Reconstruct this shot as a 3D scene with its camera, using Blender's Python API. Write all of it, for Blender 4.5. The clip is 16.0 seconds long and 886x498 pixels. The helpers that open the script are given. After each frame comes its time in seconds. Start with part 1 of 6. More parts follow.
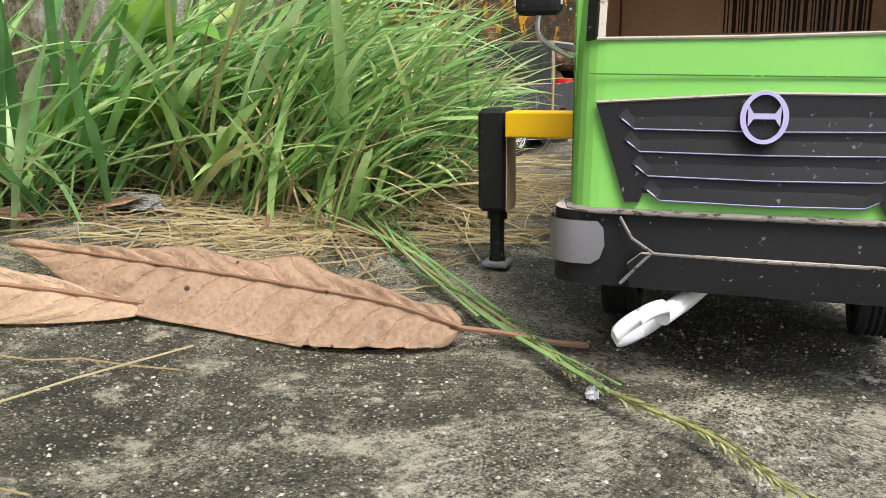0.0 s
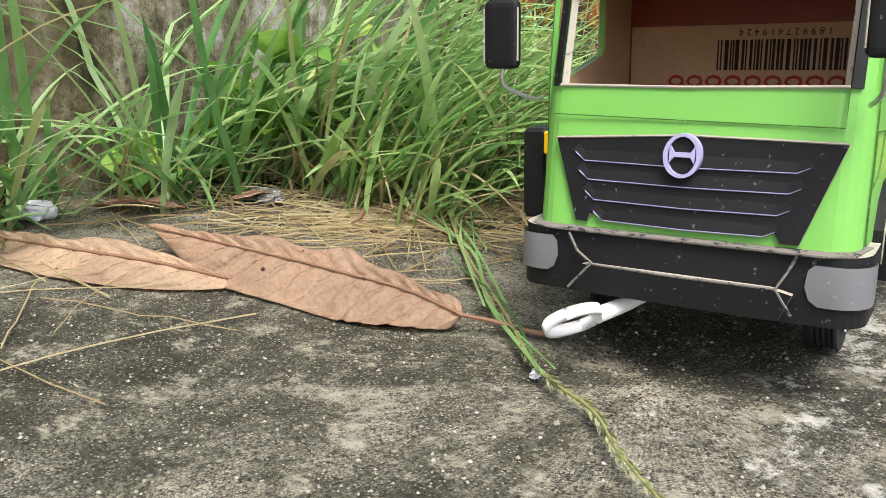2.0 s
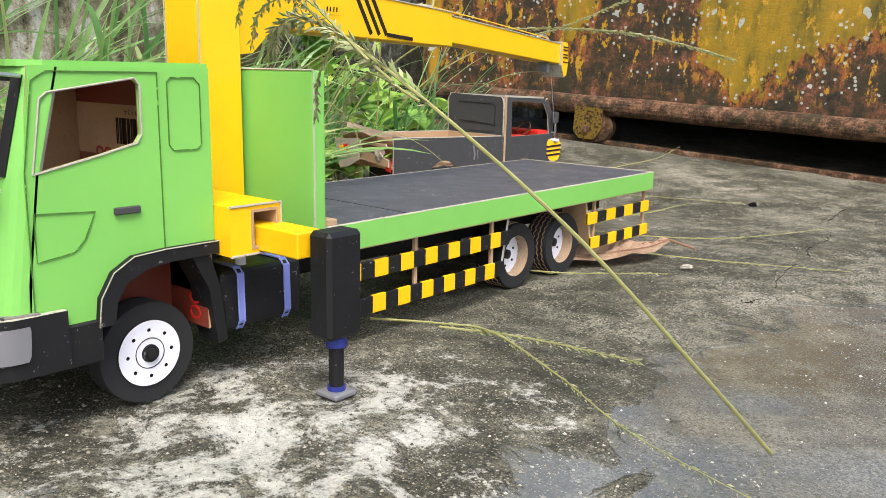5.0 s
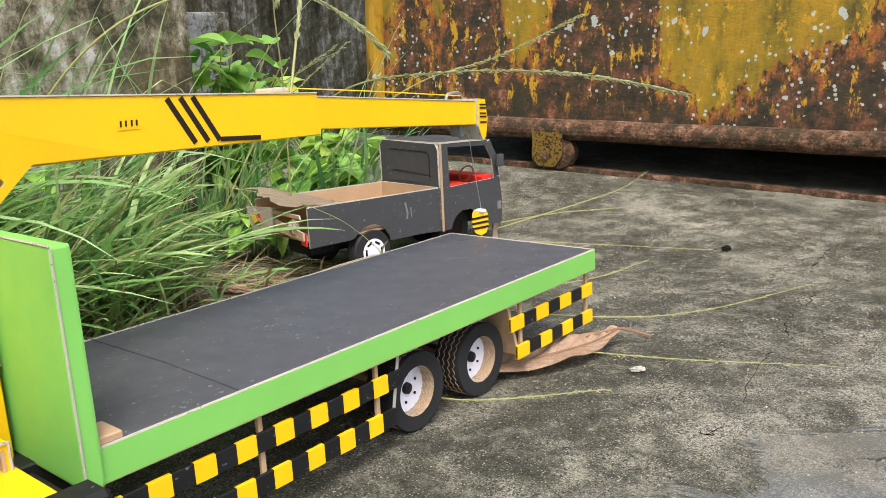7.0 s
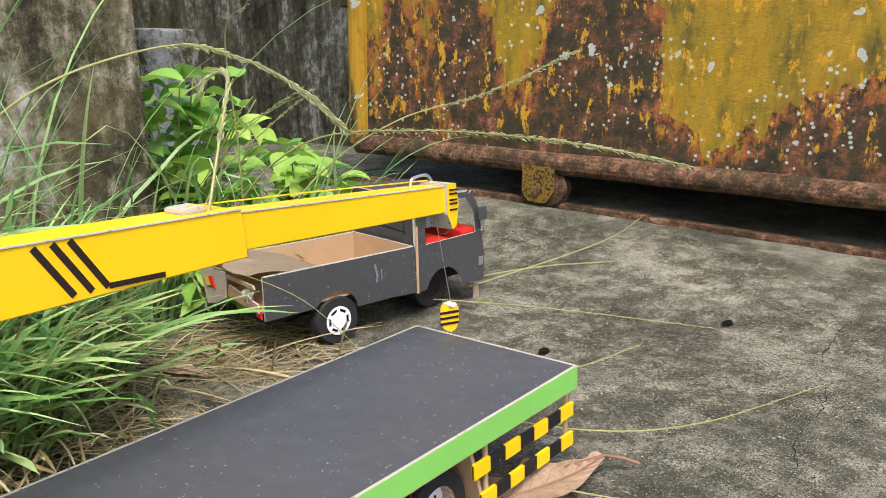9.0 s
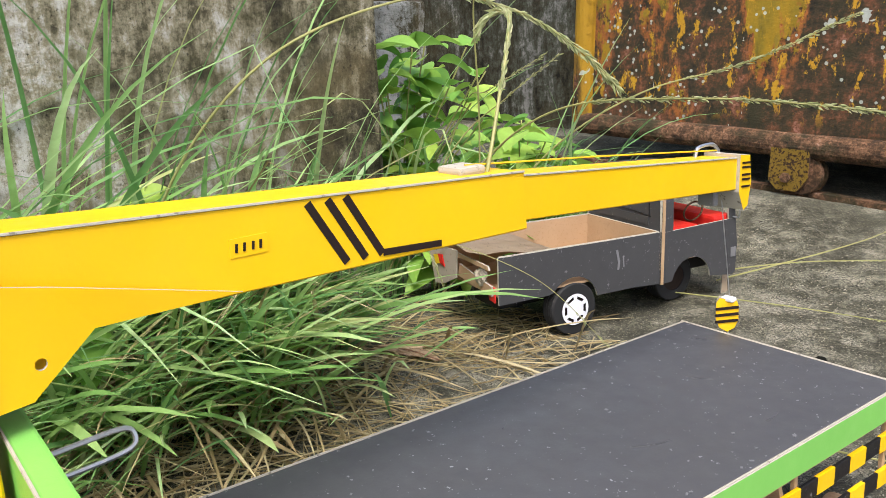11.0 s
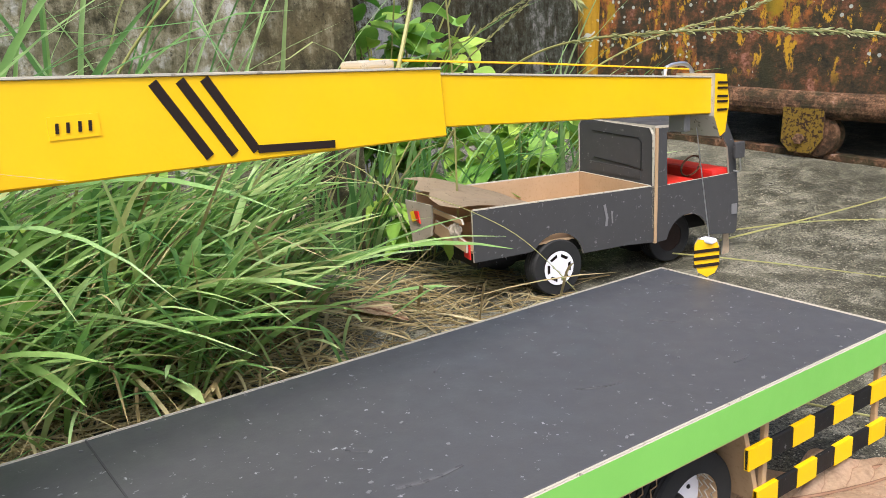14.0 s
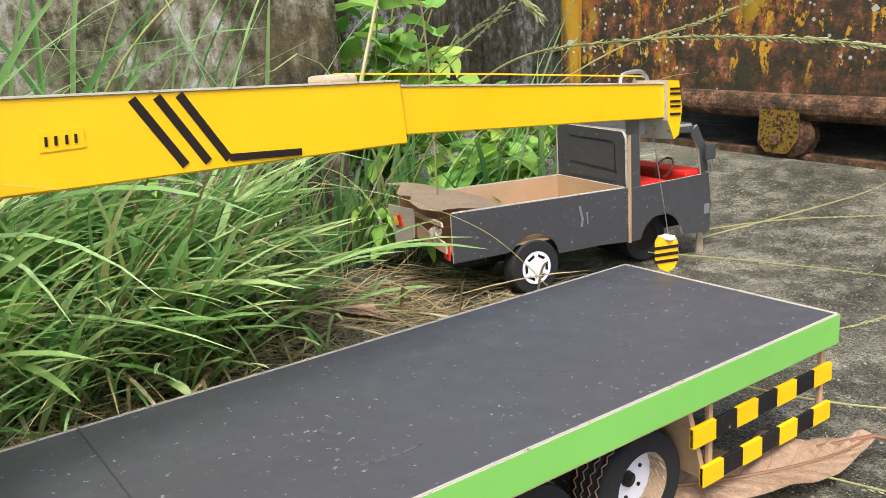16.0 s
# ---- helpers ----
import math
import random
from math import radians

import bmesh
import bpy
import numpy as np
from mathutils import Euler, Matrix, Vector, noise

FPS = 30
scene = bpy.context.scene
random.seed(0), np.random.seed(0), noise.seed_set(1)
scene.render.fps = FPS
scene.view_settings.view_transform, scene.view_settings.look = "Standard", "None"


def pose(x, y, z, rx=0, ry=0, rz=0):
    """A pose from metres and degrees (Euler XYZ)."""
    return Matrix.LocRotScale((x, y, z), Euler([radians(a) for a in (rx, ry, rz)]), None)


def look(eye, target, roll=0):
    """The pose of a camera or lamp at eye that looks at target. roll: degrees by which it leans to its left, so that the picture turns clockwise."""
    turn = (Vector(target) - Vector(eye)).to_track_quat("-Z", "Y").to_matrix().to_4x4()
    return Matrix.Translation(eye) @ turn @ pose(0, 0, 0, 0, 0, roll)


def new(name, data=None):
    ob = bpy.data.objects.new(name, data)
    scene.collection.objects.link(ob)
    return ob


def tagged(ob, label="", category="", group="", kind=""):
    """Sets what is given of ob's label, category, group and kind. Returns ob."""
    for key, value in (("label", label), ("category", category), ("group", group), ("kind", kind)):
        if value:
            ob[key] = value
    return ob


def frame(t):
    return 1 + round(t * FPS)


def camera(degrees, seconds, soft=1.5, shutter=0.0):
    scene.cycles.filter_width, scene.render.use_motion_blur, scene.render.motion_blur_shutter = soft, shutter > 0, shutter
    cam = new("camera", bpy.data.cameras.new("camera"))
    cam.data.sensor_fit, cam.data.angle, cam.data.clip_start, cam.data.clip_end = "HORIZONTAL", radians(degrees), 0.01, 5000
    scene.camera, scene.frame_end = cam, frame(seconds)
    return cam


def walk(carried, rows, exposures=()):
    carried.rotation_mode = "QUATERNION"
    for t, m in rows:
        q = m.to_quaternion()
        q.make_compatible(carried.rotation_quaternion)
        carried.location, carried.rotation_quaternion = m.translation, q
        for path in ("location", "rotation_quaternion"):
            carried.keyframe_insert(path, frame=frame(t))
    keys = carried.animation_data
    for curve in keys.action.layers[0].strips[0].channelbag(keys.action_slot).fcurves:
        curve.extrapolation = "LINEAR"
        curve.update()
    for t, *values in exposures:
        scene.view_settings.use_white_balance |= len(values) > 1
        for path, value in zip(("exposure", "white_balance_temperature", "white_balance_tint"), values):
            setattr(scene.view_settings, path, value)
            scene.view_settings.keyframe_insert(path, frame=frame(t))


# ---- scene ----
cam = camera(56.4, 16.0, soft=0.8)
PATH = [
    (0, -0.0033, -0.2615, 0.1019, 19.71, -12.78, -0.75),
    (0.5, -0.0388, -0.2714, 0.0952, 17.77, -12.83, -1.04),
    (1, -0.0232, -0.2855, 0.1073, 20.85, -13.29, -1.90),
    (1.5, 0.0314, -0.2841, 0.1212, 26.83, -13.57, -1.19),
    (2, 0.0928, -0.2870, 0.1226, 33.35, -13.60, -0.94),
    (2.5, 0.1652, -0.2899, 0.1278, 38.61, -13.28, -1.51),
    (3, 0.2350, -0.2809, 0.1464, 42.63, -12.48, -1.70),
    (3.5, 0.2916, -0.2750, 0.1560, 45.09, -11.85, -1.20),
    (4, 0.3383, -0.2227, 0.1516, 44.32, -11.70, 0.12),
    (4.5, 0.3696, -0.1637, 0.1521, 41.13, -11.95, 1.63),
    (4.7, 0.3831, -0.1423, 0.1484, 40.30, -12.02, 1.74),
    (6.8, 0.3585, 0.0052, 0.1981, 39.94, -12.71, -2.52),
    (7, 0.3535, 0.0300, 0.2045, 40.00, -12.59, -2.92),
    (7.5, 0.3367, 0.0849, 0.2382, 39.78, -13.17, -4.42),
    (8, 0.3364, 0.1087, 0.2477, 39.54, -13.34, -4.57),
    (8.5, 0.3408, 0.1228, 0.2475, 39.82, -13.59, -2.86),
    (9, 0.3122, 0.1214, 0.2652, 39.96, -13.87, -1.71),
    (9.5, 0.2830, 0.1305, 0.2583, 41.05, -14.26, -1.31),
    (10, 0.2709, 0.1267, 0.2502, 46.29, -14.77, -1.95),
    (10.2, 0.2625, 0.1189, 0.2532, 48.35, -14.86, -1.97),
    (12.5, 0.2157, 0.1728, 0.2152, 55.89, -13.49, -2.97),
    (13, 0.2203, 0.1757, 0.2117, 55.35, -14.53, -2.91),
    (13.5, 0.2234, 0.1820, 0.2066, 55.16, -14.67, -3.04),
    (14, 0.2325, 0.1867, 0.2036, 55.40, -14.56, -3.16),
    (14.5, 0.2321, 0.1915, 0.2033, 55.50, -14.55, -3.23),
    (15, 0.2350, 0.1893, 0.1979, 55.34, -14.38, -3.31),
    (15.5, 0.2432, 0.1872, 0.2078, 55.36, -14.16, -3.13),
    (16, 0.2613, 0.1839, 0.2060, 55.32, -14.16, -3.99),
]
def aim(x, y, z, yaw, pitch, roll):
    eye = Vector((x, y, z))
    a, b = radians(yaw), radians(pitch)
    return look(eye, eye + Vector((-math.sin(a) * math.cos(b), math.cos(a) * math.cos(b), math.sin(b))), roll)


walk(cam, [(t, aim(*row)) for t, *row in PATH])

# ---- light ----
world = bpy.data.worlds.new("world")
scene.world = world
world.use_nodes = True
wn = world.node_tree.nodes
sky = wn.new("ShaderNodeTexSky")
sky.sky_type = "NISHITA"
sky.sun_disc = False
sky.sun_elevation, sky.sun_rotation = radians(58), radians(132)
sky.air_density, sky.dust_density, sky.ozone_density = 1.0, 4.0, 1.0
wn["Background"].inputs["Strength"].default_value = 0.130
world.node_tree.links.new(sky.outputs["Color"], wn["Background"].inputs["Color"])
sun = new("sun", bpy.data.lights.new("sun", "SUN"))
sun.data.energy, sun.data.angle, sun.data.color = 1.5, radians(24), (1.0, 0.985, 0.95)
sun.matrix_world = look((0, 0, 0), (-math.cos(radians(58)) * math.sin(radians(132)), -math.cos(radians(58)) * math.cos(radians(132)), -math.sin(radians(58))))
scene.view_settings.exposure = 1.23


# ---- materials ----
class Mat:
    """A node material with a Principled surface and short ways to add nodes."""

    def __init__(self, name, rough=0.6, metal=0.0, spec=0.5):
        self.m = bpy.data.materials.new(name)
        self.m.use_nodes = True
        self.t = self.m.node_tree
        self.b = self.t.nodes["Principled BSDF"]
        self.set("Roughness", rough)
        self.set("Metallic", metal)
        self.set("Specular IOR Level", spec)
        self.pos = self.t.nodes.new("ShaderNodeNewGeometry").outputs["Position"]

    def set(self, key, v):
        if isinstance(v, bpy.types.NodeSocket):
            self.t.links.new(v, self.b.inputs[key])
        else:
            self.b.inputs[key].default_value = v if not isinstance(v, tuple) or len(v) == 4 else (*v, 1)

    def node(self, kind, **ins):
        n = self.t.nodes.new(kind)
        for key, v in ins.items():
            key = key.replace("_", " ")
            if isinstance(v, bpy.types.NodeSocket):
                self.t.links.new(v, n.inputs[key])
            else:
                n.inputs[key].default_value = v
        return n

    def local(self):
        return self.t.nodes.new("ShaderNodeTexCoord").outputs["Object"]

    def scaled(self, vec, s, off=(0, 0, 0)):
        n = self.t.nodes.new("ShaderNodeMapping")
        self.t.links.new(vec, n.inputs["Vector"])
        n.inputs["Scale"].default_value, n.inputs["Location"].default_value = s, off
        return n.outputs["Vector"]

    def noise(self, scale, detail=5.0, rough=0.55, vec=None, dist=0.0):
        n = self.node("ShaderNodeTexNoise", Scale=scale, Detail=detail, Roughness=rough, Distortion=dist)
        self.t.links.new(vec or self.pos, n.inputs["Vector"])
        return n.outputs["Fac"]

    def voronoi(self, scale, out="Distance", vec=None, feature="F1"):
        n = self.t.nodes.new("ShaderNodeTexVoronoi")
        n.feature = feature
        n.inputs["Scale"].default_value = scale
        self.t.links.new(vec or self.pos, n.inputs["Vector"])
        return n.outputs[out]

    def ramp(self, fac, *stops):
        n = self.t.nodes.new("ShaderNodeValToRGB")
        e = n.color_ramp.elements
        while len(e) < len(stops):
            e.new(0.5)
        for k, (p, c) in zip(e, stops):
            k.position = p
            k.color = (c, c, c, 1) if isinstance(c, (int, float)) else (*c, 1)
        self.t.links.new(fac, n.inputs["Fac"])
        return n.outputs["Color"]

    def mix(self, fac, a, b, how="MIX"):
        n = self.t.nodes.new("ShaderNodeMix")
        n.data_type, n.blend_type = "RGBA", how
        for i, v in ((0, fac), (6, a), (7, b)):
            if isinstance(v, bpy.types.NodeSocket):
                self.t.links.new(v, n.inputs[i])
            else:
                n.inputs[i].default_value = v if i == 0 else (*v, 1)
        return n.outputs[2]

    def math(self, op, a, b=0.0, c=0.0):
        n = self.t.nodes.new("ShaderNodeMath")
        n.operation = op
        for i, v in enumerate((a, b, c)):
            if isinstance(v, bpy.types.NodeSocket):
                self.t.links.new(v, n.inputs[i])
            else:
                n.inputs[i].default_value = v
        return n.outputs[0]

    def bump(self, height, dist, strength=1.0):
        n = self.t.nodes.new("ShaderNodeBump")
        n.inputs["Strength"].default_value, n.inputs["Distance"].default_value = strength, dist
        self.t.links.new(height, n.inputs["Height"])
        self.set("Normal", n.outputs["Normal"])
        return self

    def warped(self, vec, scale, amount):
        """A place shifted by noise, so that round cells turn ragged."""
        n = self.node("ShaderNodeTexNoise", Scale=scale, Detail=3.0)
        self.t.links.new(vec, n.inputs["Vector"])
        v = self.t.nodes.new("ShaderNodeVectorMath")
        v.operation = "MULTIPLY_ADD"
        self.t.links.new(n.outputs["Color"], v.inputs[0])
        v.inputs[1].default_value = (amount,) * 3
        self.t.links.new(vec, v.inputs[2])
        return v.outputs["Vector"]

    def near(self, centre, inner, outer, squash=(1, 1, 1)):
        """1 within inner of a place, 0 beyond outer."""
        n = self.t.nodes.new("ShaderNodeVectorMath")
        n.operation = "DISTANCE"
        self.t.links.new(self.scaled(self.pos, squash), n.inputs[0])
        n.inputs[1].default_value = [a * b for a, b in zip(centre, squash)]
        r = self.node("ShaderNodeMapRange", Value=n.outputs["Value"])
        r.inputs["From Min"].default_value, r.inputs["From Max"].default_value = inner, outer
        r.inputs["To Min"].default_value, r.inputs["To Max"].default_value = 1, 0
        return r.outputs["Result"]


def painted(name, colour, rough=0.45, spec=0.4, wear=(0.6, 0.6, 0.55), worn=0.73, brush=True):
    """Hand-painted card: uneven coat, faint brush lines, scuffs."""
    k = Mat(name, rough, 0, spec)
    v = k.noise(14, 6)
    dark, light = tuple(c * 0.86 for c in colour), tuple(min(1, c * 1.1) for c in colour)
    col = k.mix(v, dark, light)
    fine = k.noise(160, 6, 0.7)
    col = k.mix(k.ramp(k.noise(260, 3, 0.75), (worn, 0.0), (worn + 0.06, 1.0)), col, wear)
    k.set("Base Color", col)
    k.set("Roughness", k.ramp(k.noise(45, 5), (0.3, rough - 0.1), (0.7, rough + 0.15)))
    k.bump(fine, 0.0004, 0.35)
    return k.m


GREEN = painted("green_paint", (0.195, 0.5, 0.1), 0.42, 0.4, (0.3, 0.6, 0.2), 0.82)
YELLOW = painted("yellow_paint", (0.86, 0.5, 0.004), 0.42, 0.4, (0.75, 0.5, 0.05), 0.82)
BLACK = painted("black_paint", (0.0095, 0.0095, 0.0105), 0.52, 0.28, (0.17, 0.17, 0.18), 0.65)
DECK = painted("deck_paint", (0.06, 0.061, 0.067), 0.5, 0.5, (0.32, 0.32, 0.34), 0.655)
GREYBLACK = painted("charcoal_paint", (0.052, 0.052, 0.055), 0.6, 0.3, (0.16, 0.16, 0.165), 0.64)
RUBBER = painted("tyre_paint", (0.022, 0.022, 0.023), 0.7, 0.25, (0.15, 0.13, 0.1), 0.76)
WHITE = painted("white_paper", (0.75, 0.75, 0.82), 0.55, 0.3, (0.5, 0.5, 0.5), 0.78)
PALE = painted("pale_edge", (0.4, 0.37, 0.31), 0.75, 0.2, (0.2, 0.18, 0.15), 0.6)
LAVENDER = painted("lavender_paint", (0.4, 0.37, 0.6), 0.5, 0.3, (0.2, 0.2, 0.25), 0.72)
BLUE = painted("blue_paint", (0.02, 0.03, 0.2), 0.5)
STRAP = painted("strap_blue", (0.2, 0.24, 0.6), 0.5)
RED = painted("red_paint", (0.6, 0.02, 0.015), 0.45)
ORANGE = painted("lamp_yellow", (0.75, 0.5, 0.02), 0.4)
LENS = painted("lamp_lens", (0.17, 0.17, 0.18), 0.35, 0.5, (0.34, 0.34, 0.36), 0.66)
INK = painted("black_ink", (0.02, 0.012, 0.01), 0.6, 0.2, (0.1, 0.05, 0.03), 0.8)
REDINK = painted("red_ink", (0.3, 0.025, 0.02), 0.5, 0.3, (0.35, 0.15, 0.1), 0.75)


def cardboard():
    k = Mat("cardboard", 0.8, 0, 0.15)
    col = k.mix(k.noise(30, 6), (0.35, 0.225, 0.13), (0.48, 0.33, 0.2))
    col = k.mix(k.ramp(k.noise(420, 3, 0.7), (0.55, 0.0), (0.75, 0.5)), col, (0.25, 0.14, 0.07))
    k.set("Base Color", col)
    flute = k.t.nodes.new("ShaderNodeTexWave")
    flute.inputs["Scale"].default_value = 70
    k.t.links.new(k.pos, flute.inputs["Vector"])
    k.bump(flute.outputs["Fac"], 0.0002, 0.15)
    return k.m


def printed():
    """The printed inner face of a carton: brown-red field."""
    k = Mat("printed_carton", 0.42, 0, 0.4)
    col = k.mix(k.noise(18, 5), (0.15, 0.025, 0.015), (0.22, 0.05, 0.03))
    k.set("Base Color", col)
    k.bump(k.noise(120, 4), 0.0003, 0.3)
    return k.m


def metal(name, colour, rough):
    k = Mat(name, rough, 0.9)
    k.set("Base Color", k.mix(k.noise(120, 5), tuple(c * 0.6 for c in colour), colour))
    return k.m


CARD, CARTON = cardboard(), printed()
GREYCARD = painted("grey_card", (0.36, 0.31, 0.255), 0.8, 0.15, (0.2, 0.17, 0.14), 0.62)
TORN = painted("torn_card", (0.42, 0.33, 0.235), 0.8, 0.15, (0.25, 0.2, 0.15), 0.6)
DUSTY = painted("dusty_card", (0.2, 0.185, 0.165), 0.85, 0.15, (0.04, 0.04, 0.04), 0.55)
SCUFF = painted("scuffed_grey", (0.1, 0.1, 0.108), 0.65, 0.3, (0.06, 0.06, 0.065), 0.5)
FLAKED = painted("flaked_yellow", (0.16, 0.1, 0.015), 0.8, 0.2, (0.03, 0.016, 0.01), 0.5)
SEAM = painted("seam_shade", (0.07, 0.17, 0.035), 0.6, 0.2, (0.2, 0.45, 0.1), 0.6)
WIRE = metal("wire_metal", (0.7, 0.7, 0.72), 0.35)


def concrete():
    k = Mat("wet_concrete", 0.75, 0, 0.35)
    wide = k.noise(7, 6, 0.6)
    mid = k.noise(38, 8, 0.68)
    fine = k.noise(560, 6, 0.8)
    col = k.ramp(k.math("MULTIPLY_ADD", wide, 0.5, k.math("MULTIPLY", mid, 0.5)), (0.40, (0.048, 0.047, 0.034)), (0.49, (0.115, 0.112, 0.085)), (0.58, (0.33, 0.317, 0.265)))
    col = k.mix(k.ramp(fine, (0.42, 0.95), (0.54, 0.0)), col, (0.018, 0.018, 0.013))
    # grit: pale and dark grains of sand
    grain = k.voronoi(620)
    pick = k.voronoi(620, "Color")
    tone = k.node("ShaderNodeSeparateColor", Color=pick)
    pale = k.math("MULTIPLY", k.ramp(grain, (0.22, 1.0), (0.36, 0.0)), k.ramp(tone.outputs[0], (0.42, 0.0), (0.5, 1.0)))
    pit = k.ramp(k.noise(1100, 3, 0.7), (0.36, 0.3), (0.5, 1.0), (0.64, 1.7))
    col = k.mix(1.0, col, pit, "MULTIPLY")
    col = k.mix(pale, col, k.mix(tone.outputs[1], (0.24, 0.22, 0.15), (0.5, 0.48, 0.42)))
    big = k.voronoi(170)
    bigpick = k.node("ShaderNodeSeparateColor", Color=k.voronoi(170, "Color"))
    bigs = k.math("MULTIPLY", k.ramp(big, (0.14, 1.0), (0.24, 0.0)), k.ramp(bigpick.outputs[0], (0.78, 0.0), (0.84, 1.0)))
    col = k.mix(bigs, col, (0.33, 0.31, 0.26))
    # white lime bloom beside the model's wheels
    zone = k.math("MAXIMUM", k.near((0.125, 0.085, 0), 0.03, 0.21, (1, 0.85, 1)), k.math("MULTIPLY", k.near((0.05, -0.04, 0), 0.01, 0.10), 0.7))
    lime = k.math("MULTIPLY_ADD", k.noise(28, 9, 0.78, None, 0.5), 0.72, k.math("MULTIPLY", k.noise(190, 6, 0.8), 0.28))
    bloom = k.ramp(k.math("MULTIPLY_ADD", zone, 0.182, lime), (0.645, 0.0), (0.69, 0.7), (0.76, 1.0))
    weak = k.ramp(k.noise(34, 10, 0.82), (0.53, 0.0), (0.62, 0.75))
    # Pale mottling grows stronger over a wide zone at the front left.
    paler = k.math("MULTIPLY_ADD", k.near((-0.12, -0.14, 0), 0.1, 0.34), 1.0, 0.55)
    col = k.mix(k.math("MULTIPLY", weak, paler), col, (0.42, 0.4, 0.33))
    col = k.mix(bloom, col, k.mix(fine, (0.5, 0.5, 0.48), (0.88, 0.88, 0.86)))
    # wet film on the open side
    wetzone = k.near((0.300, 0.275, 0), 0.08, 0.2, (1.6, 0.5, 1))
    wet = k.ramp(k.math("MULTIPLY_ADD", wetzone, 0.4, k.noise(16, 7, 0.6, None, 0.8)), (0.69, 0.0), (0.73, 1.0))
    col = k.mix(k.math("MULTIPLY", wet, 0.6), col, (0.13, 0.135, 0.135))
    damp = k.ramp(k.noise(5, 4), (0.42, 1.0), (0.58, 0.0))
    col = k.mix(1.0, col, (1.02, 1.0, 0.93), "MULTIPLY")
    k.set("Base Color", k.mix(k.math("MULTIPLY", damp, 0.36), col, k.mix(1.0, col, (0.4, 0.42, 0.36), "MULTIPLY")))
    k.set("Roughness", k.mix(wet, k.ramp(mid, (0.3, 0.5), (0.7, 0.85)), (0.07, 0.07, 0.07)))
    k.set("Specular IOR Level", k.math("MULTIPLY_ADD", wet, 0.65, 0.35))
    h = k.math("MULTIPLY_ADD", fine, 0.7, k.math("ADD", pale, k.math("MULTIPLY", mid, 1.5)))
    k.bump(k.math("MULTIPLY", h, k.math("SUBTRACT", 1.0, k.math("MULTIPLY", wet, 0.93))), 0.0018, 1.0)
    return k.m


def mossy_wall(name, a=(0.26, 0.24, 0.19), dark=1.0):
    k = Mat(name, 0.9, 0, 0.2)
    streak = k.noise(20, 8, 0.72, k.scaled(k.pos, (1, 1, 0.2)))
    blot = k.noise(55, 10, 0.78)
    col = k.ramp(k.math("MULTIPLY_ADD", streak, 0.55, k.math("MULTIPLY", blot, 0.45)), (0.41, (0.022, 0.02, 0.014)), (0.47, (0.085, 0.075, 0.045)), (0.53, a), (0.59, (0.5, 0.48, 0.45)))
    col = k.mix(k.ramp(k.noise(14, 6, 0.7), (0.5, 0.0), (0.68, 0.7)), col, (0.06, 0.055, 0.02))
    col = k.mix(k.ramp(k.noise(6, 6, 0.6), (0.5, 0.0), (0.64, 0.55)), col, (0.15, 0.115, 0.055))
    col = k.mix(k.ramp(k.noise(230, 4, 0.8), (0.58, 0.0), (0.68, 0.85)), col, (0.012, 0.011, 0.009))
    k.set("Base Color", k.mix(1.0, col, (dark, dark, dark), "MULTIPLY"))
    k.bump(k.math("ADD", blot, k.noise(260, 5, 0.7)), 0.003, 0.7)
    return k.m


